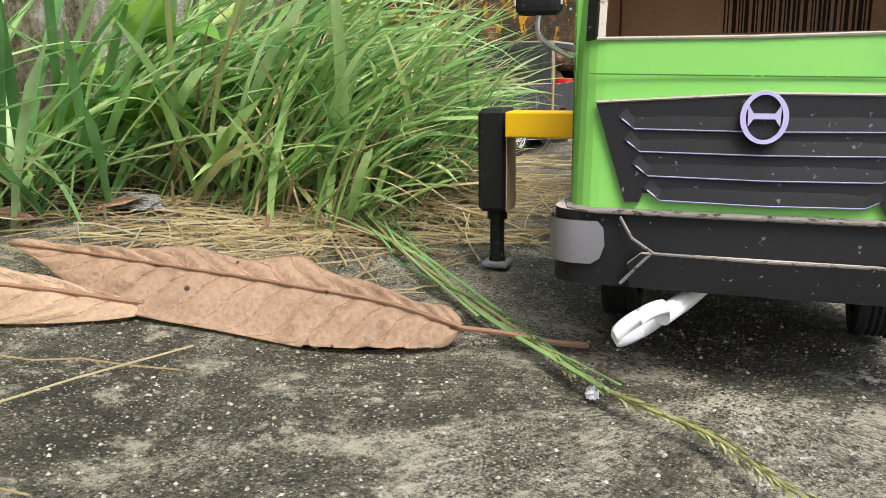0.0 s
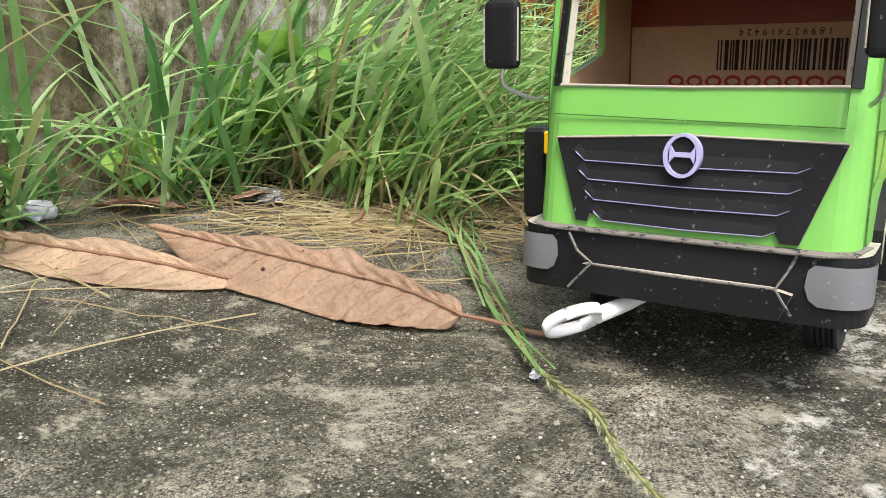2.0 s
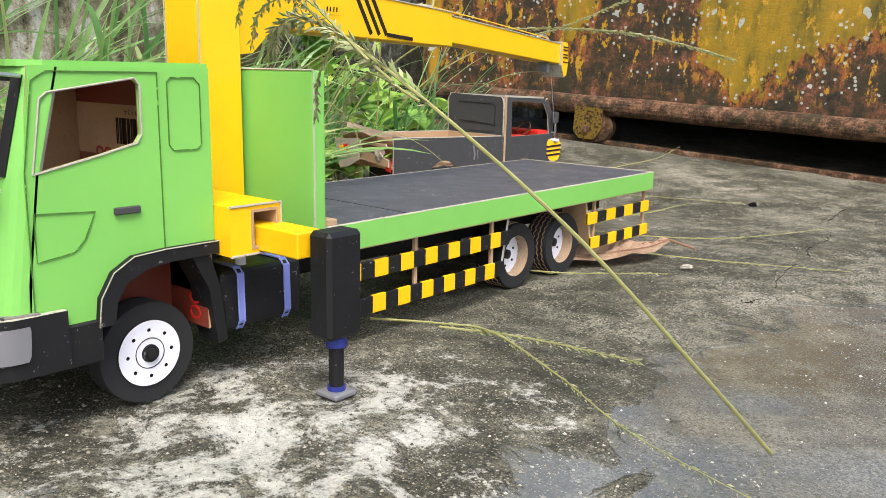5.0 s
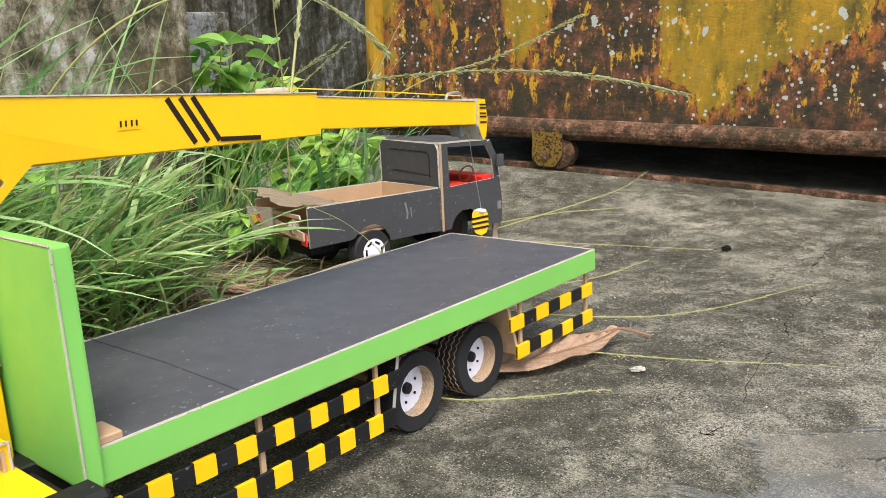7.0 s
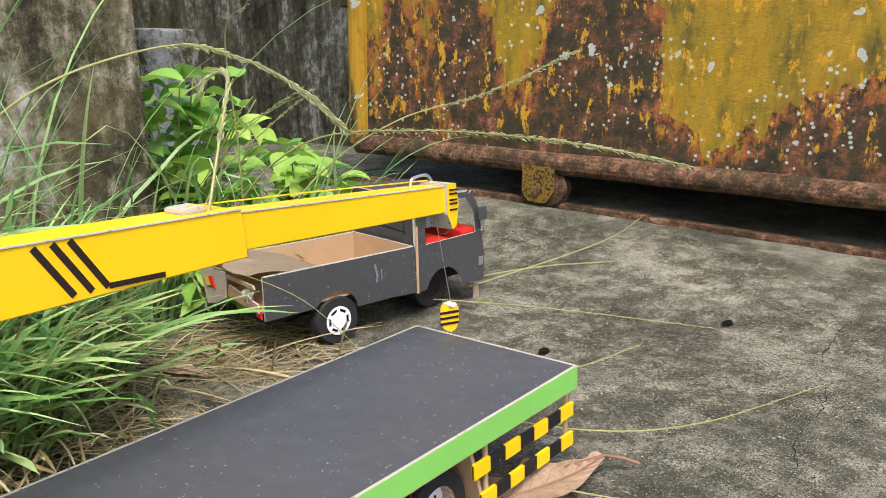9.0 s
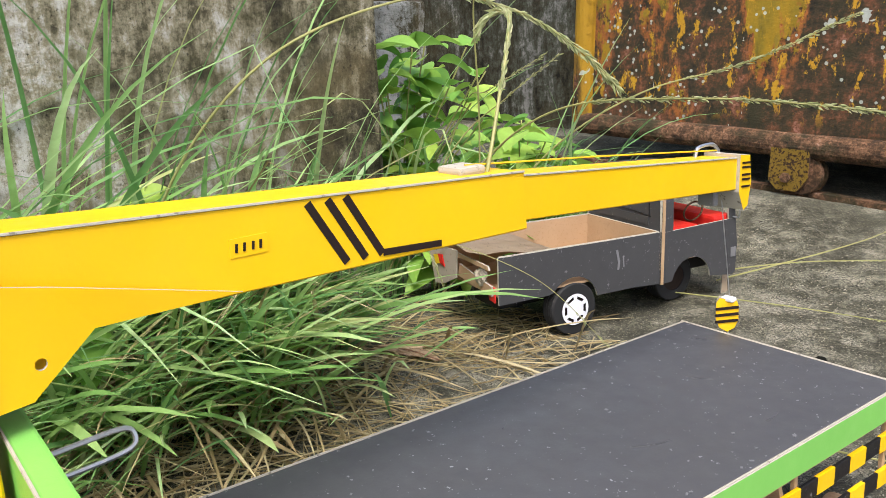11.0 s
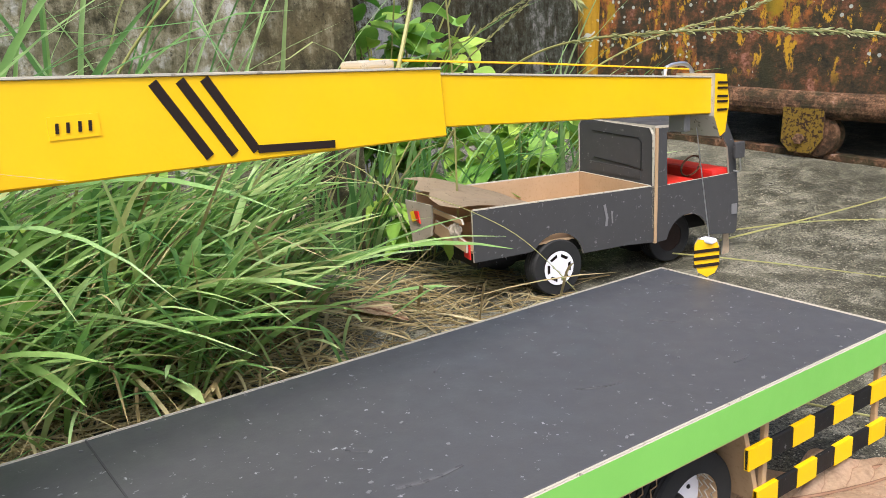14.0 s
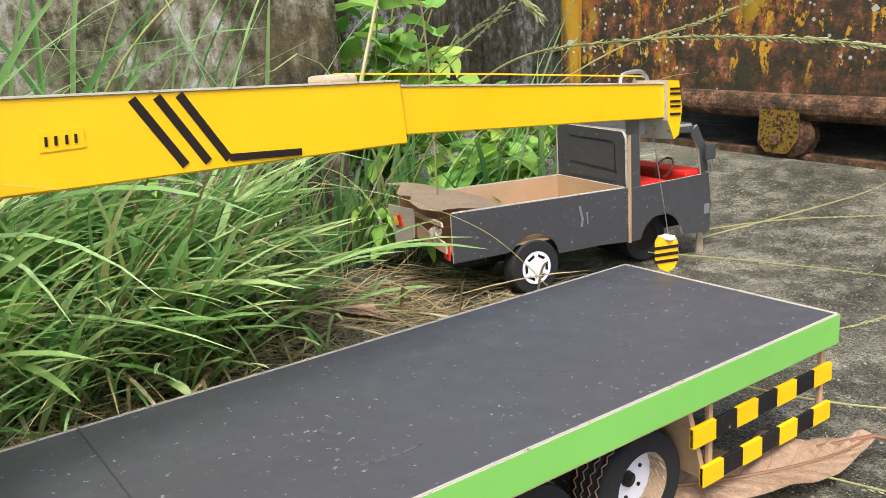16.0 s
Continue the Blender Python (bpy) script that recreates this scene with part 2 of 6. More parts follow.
def rusty_gate():
    """Yellow paint that has come away in runs over rust, with round pale lichen."""
    k = Mat("flaking_yellow_paint", 0.7, 0, 0.3)
    p = k.local()
    sep = k.node("ShaderNodeSeparateXYZ", Vector=p)
    up = sep.outputs[2]
    stre = k.noise(10, 7, 0.62, k.scaled(p, (1, 1, 0.28)))
    blot = k.noise(34, 9, 0.72, p)
    fine = k.noise(210, 6, 0.75, p)
    rust = k.ramp(k.math("MULTIPLY_ADD", blot, 0.7, k.math("MULTIPLY", fine, 0.3)), (0.4, (0.012, 0.011, 0.007)), (0.49, (0.042, 0.03, 0.014)), (0.56, (0.13, 0.05, 0.022)), (0.64, (0.32, 0.15, 0.11)))
    moss = k.ramp(k.noise(20, 8, 0.7, p), (0.5, 0.0), (0.62, 0.8))
    rust = k.mix(moss, rust, (0.03, 0.028, 0.012))
    paint = k.ramp(k.noise(24, 7, 0.65, k.scaled(p, (1, 1, 0.3))), (0.34, (0.06, 0.05, 0.01)), (0.45, (0.22, 0.15, 0.01)), (0.58, (0.32, 0.19, 0.009)), (0.7, (0.24, 0.17, 0.022)))
    paint = k.mix(k.ramp(k.noise(70, 10, 0.8, k.scaled(p, (1, 1, 0.6))), (0.5, 0.0), (0.62, 0.55)), paint, (0.11, 0.085, 0.012))
    # more paint towards the top, and in broad patches
    broad = k.math("SUBTRACT", k.math("MAXIMUM", k.near((-0.055, 1.131, 0.268), 0.06, 0.155, (1, 1, 0.8)), k.near((-0.350, 1.093, 0.288), 0.02, 0.08, (1, 1, 0.5))), k.math("MAXIMUM", k.near((-0.459, 1.079, 0.307), 0.02, 0.075, (1, 1, 0.5)), k.near((-0.227, 1.109, 0.276), 0.02, 0.09, (1, 1, 0.5))))
    level = k.math("MULTIPLY_ADD", up, 1.15, k.math("MULTIPLY_ADD", stre, 1.5, k.math("MULTIPLY", blot, 0.55)))
    height = k.math("MULTIPLY_ADD", broad, 0.3, k.math("SUBTRACT", level, 0.55))
    keep = k.ramp(height, (0.74, 0.0), (0.76, 1.0))
    col = k.mix(keep, rust, paint)
    # orange primer where the coat has worn thin
    primer = k.math("MULTIPLY", k.ramp(height, (0.62, 0.0), (0.72, 1.0), (0.76, 1.0), (0.8, 0.0)), k.ramp(k.noise(85, 7, 0.75, k.scaled(p, (1, 1, 0.5))), (0.45, 0.0), (0.55, 0.85)))
    col = k.mix(primer, col, k.mix(fine, (0.2, 0.05, 0.02), (0.48, 0.17, 0.03)))
    flake = k.math("MULTIPLY", k.ramp(k.noise(50, 8, 0.75, k.scaled(p, (1, 1, 0.5))), (0.56, 0.0), (0.585, 1.0)), k.ramp(k.math("ABSOLUTE", up), (0.02, 0.0), (0.05, 1.0)))
    col = k.mix(flake, col, k.mix(blot, (0.4, 0.2, 0.01), (0.5, 0.29, 0.02)))
    edge = k.math("MULTIPLY", k.math("LESS_THAN", sep.outputs[0], -0.384), k.ramp(stre, (0.4, 0.0), (0.46, 1.0)))
    low = k.math("MULTIPLY", k.math("LESS_THAN", up, -0.006), k.ramp(blot, (0.5, 0.0), (0.53, 1.0)))
    col = k.mix(k.math("MAXIMUM", edge, low), col, (0.36, 0.2, 0.012))
    col = k.mix(k.ramp(k.noise(300, 4, 0.8, p), (0.62, 0.0), (0.72, 0.8)), col, (0.02, 0.018, 0.012))
    ragged = k.warped(p, 80, 0.012)
    spots = k.voronoi(46, "Distance", ragged)
    cell = k.node("ShaderNodeSeparateColor", Color=k.voronoi(46, "Color", ragged))
    size = k.math("MULTIPLY_ADD", k.math("POWER", cell.outputs[1], 2.2), 0.40, 0.12)
    cluster = k.math("MAXIMUM", k.ramp(k.noise(5, 3, 0.6, p), (0.45, 0.1), (0.6, 0.8)), k.math("MAXIMUM", k.near((0.082, 1.149, 0.195), 0.04, 0.1, (1, 1, 0.7)), k.near((-0.229, 1.108, 0.232), 0.03, 0.09)))
    on = k.math("GREATER_THAN", k.math("MULTIPLY", cell.outputs[0], cluster), 0.32)
    disc = k.math("MULTIPLY", on, k.math("LESS_THAN", k.math("MULTIPLY_ADD", blot, 0.12, k.math("SUBTRACT", spots, 0.06)), size))
    col = k.mix(k.math("MULTIPLY", disc, 0.85), col, k.mix(fine, (0.3, 0.34, 0.31), (0.52, 0.54, 0.5)))
    tiny = k.voronoi(120, "Distance", p)
    tcell = k.node("ShaderNodeSeparateColor", Color=k.voronoi(120, "Color", p))
    tdisc = k.math("MULTIPLY", k.math("GREATER_THAN", k.math("MULTIPLY", tcell.outputs[0], k.ramp(k.noise(8, 3, 0.6, p), (0.4, 0.15), (0.6, 1.0))), 0.45), k.math("LESS_THAN", tiny, 0.27))
    col = k.mix(k.math("MULTIPLY", tdisc, 0.8), col, (0.42, 0.45, 0.41))
    k.set("Base Color", col)
    k.bump(k.math("ADD", k.math("MULTIPLY", keep, 0.6), k.math("ADD", blot, k.math("MULTIPLY", fine, 0.6))), 0.003, 0.8)
    return k.m


def rust_metal(name, lift=0.0):
    k = Mat(name, 0.85, 0.0, 0.25)
    b, f = k.noise(60, 8, 0.7), k.noise(300, 6, 0.75)
    col = k.ramp(k.math("MULTIPLY_ADD", b, 0.6, k.math("MULTIPLY", f, 0.4)), (0.38, (0.016, 0.012, 0.008)), (0.48, (0.07, 0.038, 0.02)), (0.56, (0.19, 0.1, 0.055)), (0.66, (0.36 + lift, 0.22 + lift, 0.17 + lift)))
    k.set("Base Color", k.mix(k.ramp(k.noise(26, 7, 0.7), (0.5, 0.0), (0.62, 0.85)), col, (0.028, 0.028, 0.012)))
    k.bump(k.math("ADD", b, f), 0.003, 0.8)
    return k.m


def leafy(name, stops, rough=0.45, through_light=0.3, vein=0.0, island=True):
    """Thin leaf: colour differs blade by blade, and some light comes through."""
    k = Mat(name, rough, 0, 0.35)
    if island:
        r = k.t.nodes.new("ShaderNodeNewGeometry").outputs["Random Per Island"]
    else:
        r = k.t.nodes.new("ShaderNodeObjectInfo").outputs["Random"]
    col = k.ramp(r, *stops)
    v = k.noise(90, 5, 0.6)
    col = k.mix(k.ramp(v, (0.3, 0.0), (0.75, 0.45)), col, k.mix(1.0, col, (0.55, 0.5, 0.35), "MULTIPLY"))
    k.set("Base Color", col)
    k.bump(k.noise(500, 3), 0.0003, 0.4)
    tr = k.t.nodes.new("ShaderNodeBsdfTranslucent")
    k.t.links.new(col, tr.inputs["Color"])
    mx = k.t.nodes.new("ShaderNodeMixShader")
    mx.inputs[0].default_value = through_light
    k.t.links.new(k.b.outputs[0], mx.inputs[1])
    k.t.links.new(tr.outputs[0], mx.inputs[2])
    k.t.links.new(mx.outputs[0], k.t.nodes["Material Output"].inputs["Surface"])
    return k.m


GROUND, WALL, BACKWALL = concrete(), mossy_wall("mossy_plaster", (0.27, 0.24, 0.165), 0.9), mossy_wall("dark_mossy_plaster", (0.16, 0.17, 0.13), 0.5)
GATE, RUST, RAIL = rusty_gate(), rust_metal("rust_pipe"), rust_metal("rust_rail", 0.12)
GRASS = leafy("grass_blade", ((0.0, (0.11, 0.27, 0.09)), (0.25, (0.2, 0.41, 0.15)), (0.55, (0.34, 0.57, 0.21)), (0.8, (0.48, 0.68, 0.34)), (0.92, (0.5, 0.6, 0.26)), (1.0, (0.57, 0.48, 0.26))), 0.3, 0.45)
# Paler grass colour for the near tufts, with extra light painted in.
LITGRASS = leafy("lit_grass_blade", ((0.0, (0.2, 0.4, 0.11)), (0.4, (0.36, 0.56, 0.19)), (0.8, (0.5, 0.69, 0.3)), (1.0, (0.6, 0.6, 0.28))), 0.3, 0.4)
STRAW = leafy("dry_grass", ((0.0, (0.27, 0.2, 0.1)), (0.5, (0.46, 0.37, 0.2)), (1.0, (0.6, 0.52, 0.32))), 0.6, 0.2)
WEED = leafy("weed_leaf", ((0.0, (0.15, 0.36, 0.07)), (0.5, (0.3, 0.54, 0.1)), (1.0, (0.46, 0.63, 0.12))), 0.45, 0.35, island=False)
SEED = leafy("seed_spikelets", ((0.0, (0.25, 0.3, 0.12)), (0.5, (0.38, 0.42, 0.2)), (1.0, (0.5, 0.5, 0.3))), 0.6, 0.25)
STEM = leafy("seed_stem", ((0.0, (0.28, 0.3, 0.1)), (1.0, (0.4, 0.38, 0.16))), 0.5, 0.1)


def dry_leaf_mat(name, a, b):
    k = Mat(name, 0.62, 0, 0.3)
    v = k.noise(26, 6)
    col = k.mix(v, a, b)
    col = k.mix(k.ramp(k.noise(18, 4, 0.6), (0.45, 0.0), (0.65, 0.32)), col, (0.3, 0.2, 0.13))
    col = k.mix(k.ramp(k.noise(75, 7, 0.7), (0.56, 0.0), (0.72, 0.65)), col, (0.16, 0.08, 0.045))
    spot = k.voronoi(75)
    pk = k.node("ShaderNodeSeparateColor", Color=k.voronoi(75, "Color"))
    col = k.mix(k.math("MULTIPLY", k.ramp(spot, (0.06, 1.0), (0.11, 0.0)), k.math("GREATER_THAN", pk.outputs[0], 0.82)), col, (0.05, 0.022, 0.014))
    k.set("Base Color", k.mix(k.ramp(k.noise(500, 3), (0.4, 0.0), (0.75, 0.35)), col, (0.25, 0.15, 0.09)))
    k.bump(k.math("ADD", k.noise(320, 4), k.voronoi(500)), 0.0005, 0.6)
    return k.m


DRYLEAF = dry_leaf_mat("dry_leaf", (0.46, 0.31, 0.2), (0.68, 0.5, 0.36))
DRYLEAF2 = dry_leaf_mat("dry_leaf_pale", (0.55, 0.39, 0.25), (0.76, 0.59, 0.42))
VEIN = dry_leaf_mat("leaf_vein", (0.34, 0.21, 0.13), (0.46, 0.3, 0.2))
RIB = dry_leaf_mat("leaf_rib", (0.15, 0.075, 0.045), (0.26, 0.14, 0.085))


# ---- mesh helpers ----
def part(name, bm, material, parent=None, label=""):
    """Links a bmesh (or verts and faces) as one mesh object under a thing or a part."""
    me = bpy.data.meshes.new(name)
    if isinstance(bm, tuple):
        me.from_pydata([tuple(v) for v in bm[0]], [], bm[1])
        if len(bm) > 2:
            for p, i in zip(me.polygons, bm[2]):
                p.material_index = i
        me.update()
    else:
        bm.normal_update()
        bm.to_mesh(me)
        bm.free()
    for m in material if isinstance(material, (list, tuple)) else [material]:
        me.materials.append(m)
    ob = new(name, me)
    if parent is not None:
        ob.parent = parent
    if label:
        tagged(ob, label)
    return ob


def thing(name, label, category, m=None, group="", kind=""):
    ob = new(name)
    ob.empty_display_size = 0.02
    if m is not None:
        ob.matrix_basis = m
    return tagged(ob, label, category, group, kind)


def smooth(ob, on=True):
    for p in ob.data.polygons:
        p.use_smooth = on
    return ob


def box(x0, x1, y0, y1, z0, z1, bevel=0.0, seg=1):
    bm = bmesh.new()
    bmesh.ops.create_cube(bm, size=1, matrix=Matrix.LocRotScale(((x0 + x1) / 2, (y0 + y1) / 2, (z0 + z1) / 2), None, (x1 - x0, y1 - y0, z1 - z0)))
    if bevel:
        bmesh.ops.bevel(bm, geom=bm.edges[:], offset=bevel, segments=seg, affect="EDGES", profile=0.6)
    return bm


def plate(outer, holes, lay, thick):
    """A flat cut-out (u, v) with holes, laid in space by lay(u, v, depth), with its cut rim.
    Materials: 0 face, 1 back, 2 rim."""
    bm = bmesh.new()
    edges, loops = [], []
    for loop in (outer, *holes):
        vs = [bm.verts.new((u, v, 0)) for u, v in loop]
        loops.append(vs)
        edges += [bm.edges.new((a, b)) for a, b in zip(vs, vs[1:] + vs[:1])]
    bmesh.ops.triangle_fill(bm, use_beauty=True, edges=edges)
    bm.verts.index_update()
    pts = [tuple(v.co[:2]) for v in bm.verts]
    tris = []
    for f in bm.faces:
        ids = [v.index for v in f.verts]
        (ax, ay), (bx, by), (cx, cy) = (pts[i] for i in ids)
        tris.append(ids if (bx - ax) * (cy - ay) - (by - ay) * (cx - ax) > 0 else ids[::-1])
    n = len(pts)
    verts = [lay(u, v, 0.0) for u, v in pts] + [lay(u, v, thick) for u, v in pts]
    faces, mats = [], []
    for t in tris:
        faces += [t, [i + n for i in reversed(t)]]
        mats += [0, 1]
    for vs in loops:
        ids = [v.index for v in vs]
        for a, b in zip(ids, ids[1:] + ids[:1]):
            faces.append([a, a + n, b + n, b])
            mats.append(2)
    bm.free()
    return verts, faces, mats


def side_x(x, inward):
    """Lays (u, v) as (y, z) on the plane x; depth goes inward."""
    return lambda u, v, d: (x + inward * d, u, v)


def front_y(y):
    return lambda u, v, d: (u, y + d, v)


def flat_z(z):
    return lambda u, v, d: (u, v, z - d)


def rect(u0, u1, v0, v1):
    return [(u0, v0), (u1, v0), (u1, v1), (u0, v1)]


def circle(u, v, r, n=16):
    return [(u + r * math.cos(a), v + r * math.sin(a)) for a in (2 * math.pi * i / n for i in range(n))]


def tube(points, radius, sides=8, close=True):
    """A round rod along points; radius is a number or one for each point."""
    pts = [Vector(p) for p in points]
    rad = radius if isinstance(radius, (list, tuple)) else [radius] * len(pts)
    verts, faces = [], []
    side = None
    for i, p in enumerate(pts):
        d = (pts[min(i + 1, len(pts) - 1)] - pts[max(i - 1, 0)]).normalized()
        if side is None:
            side = d.orthogonal().normalized()
        side = (side - d * side.dot(d)).normalized()
        up = d.cross(side)
        for s in range(sides):
            a = 2 * math.pi * s / sides
            verts.append(p + (side * math.cos(a) + up * math.sin(a)) * rad[i])
    for i in range(len(pts) - 1):
        for s in range(sides):
            a, b = i * sides + s, i * sides + (s + 1) % sides
            faces.append([a, b, b + sides, a + sides])
    if close:
        faces.append(list(range(sides))[::-1])
        faces.append([len(verts) - sides + s for s in range(sides)])
    return verts, faces


def glide(points, n=12):
    """A smooth line through points."""
    p = [Vector(q) for q in points]
    p = [2 * p[0] - p[1], *p, 2 * p[-1] - p[-2]]
    out = []
    for i in range(1, len(p) - 2):
        for k in range(n):
            t = k / n
            a, b, c, d = p[i - 1 : i + 3]
            out.append(0.5 * (2 * b + (c - a) * t + (2 * a - 5 * b + 4 * c - d) * t * t + (3 * b - a - 3 * c + d) * t ** 3))
    out.append(p[-2])
    return out


def lathe_x(profile, n=40):
    """Turns (x, r) about the x axis."""
    verts, faces = [], []
    m = len(profile)
    for i in range(n):
        a = 2 * math.pi * i / n
        verts += [(x, r * math.cos(a), r * math.sin(a)) for x, r in profile]
    for i in range(n):
        for j in range(m - 1):
            a, b = i * m + j, ((i + 1) % n) * m + j
            faces.append([a, b, b + 1, a + 1])
    return verts, faces


def strip(points, width, normal, proud=0.0004, thick=0.0005):
    """A flat painted or taped line along points, lying proud on a face."""
    n = Vector(normal).normalized()
    pts = [Vector(p) for p in points]
    verts, faces = [], []
    for i, p in enumerate(pts):
        d = (pts[min(i + 1, len(pts) - 1)] - pts[max(i - 1, 0)]).normalized()
        s = d.cross(n).normalized() * width / 2
        verts += [p - s + n * (proud - thick), p + s + n * (proud - thick), p + s + n * proud, p - s + n * proud]
    for i in range(len(pts) - 1):
        for s in range(4):
            a, b = i * 4 + s, i * 4 + (s + 1) % 4
            faces.append([a, b, b + 4, a + 4])
    faces += [[3, 2, 1, 0], [len(verts) - 4 + s for s in range(4)]]
    return verts, faces


def joined(*meshes):
    verts, faces = [], []
    for v, f in meshes:
        n = len(verts)
        verts += list(v)
        faces += [[i + n for i in face] for face in f]
    return verts, faces


def moved(mesh, m):
    return ([m @ Vector(v) for v in mesh[0]], *mesh[1:])


# ---- the yard ----
def ground_height(x, y):
    rise = min(1.0, max(0.0, (y - 0.74) / 0.36))
    rise = rise * rise * (3 - 2 * rise)
    far = rise * min(0.06, max(0.0, 0.0205 - 0.068 * min(x, 0.25)))
    fall = min(1.0, max(0.0, (y - 0.3) / 0.28))
    fall = 1 - fall * fall * (3 - 2 * fall)
    return far + fall * 0.11 * min(0.35, max(0.0, -0.15 - x))


def sheet(xs, ys, height):
    verts = [(x, y, height(x, y)) for y in ys for x in xs]
    w = len(xs)
    faces = [[j * w + i, j * w + i + 1, (j + 1) * w + i + 1, (j + 1) * w + i] for j in range(len(ys) - 1) for i in range(w - 1)]
    return verts, faces


def spread(lo, hi, step, far):
    near_part = [lo + step * i for i in range(int((hi - lo) / step) + 1)]
    grow, d = [], step
    while sum(grow) < far:
        d *= 1.5
        grow.append(d)
    up = [near_part[-1] + sum(grow[: i + 1]) for i in range(len(grow))]
    down = [lo - sum(grow[: i + 1]) for i in range(len(grow))]
    return down[::-1] + near_part + up


def rough_ground(x, y):
    z = ground_height(x, y)
    if abs(x) < 1 and abs(y) < 1.5:
        z += 0.0016 * noise.noise((x * 22, y * 22, 0)) + 0.0007 * noise.noise((x * 90, y * 90, 3)) - 0.001
    return z


ground = tagged(smooth(part("ground", sheet(spread(-0.7, 0.6, 0.01, 60), spread(-0.6, 1.3, 0.01, 60), rough_ground), GROUND)), "damp grey concrete yard with white lime bloom and a wet patch", "ground", kind="structure")

# hairline crack in the slab
crack_line = glide([(0.132, 0.90, 0.0), (0.137, 0.816, 0), (0.158, 0.757, 0), (0.166, 0.707, 0), (0.163, 0.67, 0), (0.177, 0.616, 0), (0.178, 0.563, 0), (0.194, 0.475, 0), (0.192, 0.442, 0), (0.182, 0.449, 0)], 8)
crack_line = [(p.x + random.uniform(-0.002, 0.002), p.y + random.uniform(-0.002, 0.002), rough_ground(p.x, p.y) + 0.0006) for p in crack_line]
DARK = painted("crack_shadow_dirt", (0.008, 0.008, 0.006), 0.9, 0.1, (0.02, 0.02, 0.015), 0.7)
for i in range(0, len(crack_line) - 3, 3):
    if i % 15 < 9:
        part("crack", strip(crack_line[i : i + 4], random.uniform(0.00012, 0.0003), (0, 0, 1), 0.0001, 0.0004), DARK, ground)


def wall_block(name, corners, z0, z1, material, label):
    """A standing wall on a plan outline."""
    bm = bmesh.new()
    base = [bm.verts.new((x, y, z0)) for x, y in corners]
    f = bm.faces.new(base)
    up = bmesh.ops.extrude_face_region(bm, geom=[f])
    bmesh.ops.translate(bm, vec=(0, 0, z1 - z0), verts=[v for v in up["geom"] if isinstance(v, bmesh.types.BMVert)])
    bmesh.ops.recalc_face_normals(bm, faces=bm.faces)
    bmesh.ops.bevel(bm, geom=[e for e in bm.edges], offset=0.006, segments=2, affect="EDGES")
    return tagged(part(name, bm, material), label, "wall", kind="structure")


wall_block("wall_west", [(-0.43, -2.5), (-0.43, 0.565), (-0.60, 0.565), (-0.60, -2.5)], -0.02, 1.6, WALL, "old plastered wall streaked with moss and damp")
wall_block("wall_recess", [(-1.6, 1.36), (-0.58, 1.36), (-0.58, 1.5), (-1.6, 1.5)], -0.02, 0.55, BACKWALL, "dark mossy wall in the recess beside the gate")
# Added wall, there only to close off the side of the recess.
wall_block("wall_recess_side", [(-1.7, 0.3), (-1.6, 0.3), (-1.6, 1.5), (-1.7, 1.5)], -0.02, 0.6, BACKWALL, "added dark mossy wall that closes off the recess side")
# Unseen walls added behind the gate to keep its bottom gap dark.
wall_block("wall_behind_gate", [(-0.7, 2.3), (3.2, 2.9), (3.2, 3.1), (-0.7, 2.5)], -0.02, 0.34, BACKWALL, "added unseen wall that darkens the space behind the gate")
wall_block("wall_behind_side", [(-0.72, 1.5), (-0.6, 1.5), (-0.6, 2.5), (-0.72, 2.5)], -0.02, 0.34, BACKWALL, "added unseen side wall that darkens the space behind the gate")


def shade_slab():
    """An added low slab, unseen, that starts close behind the gate and shuts out light."""
    return box(-0.72, 3.3, 0.0, 1.6, 0.33, 0.37)


shade_slab_bm = shade_slab()
slab = part("ceiling", shade_slab_bm, BACKWALL)
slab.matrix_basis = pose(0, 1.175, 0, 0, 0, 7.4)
tagged(slab, "added unseen slab that shuts light out behind the gate", "ceiling", kind="structure")


def sliding_gate():
    g = thing("sliding_gate", "yellow steel sliding gate, rusted and flaking, on a floor rail", "gate", pose(-0.24, 1.107, 0.10, 0, 2.6, 7.4))
    # local x along the gate, z up from the pipe's middle
    part("panel", box(-0.40, 2.6, 0.0, 0.02, 0.0, 0.33, 0.002), GATE, g)
    part("bottom_pipe", smooth_tube([(-0.40 + i * 0.05, -0.003, -0.0015 + 0.0005 * math.sin(i * 1.7)) for i in range(61)], 0.0155), RUST, g, "rusted bottom pipe of the gate")
    part("edge_post", smooth_tube([(-0.402, 0.002, z) for z in (0.0, 0.08, 0.16, 0.24, 0.335)], 0.016), GATE, g, "rounded yellow end post")
    return g


def smooth_tube(points, radius):
    return tube(points, radius, 16)


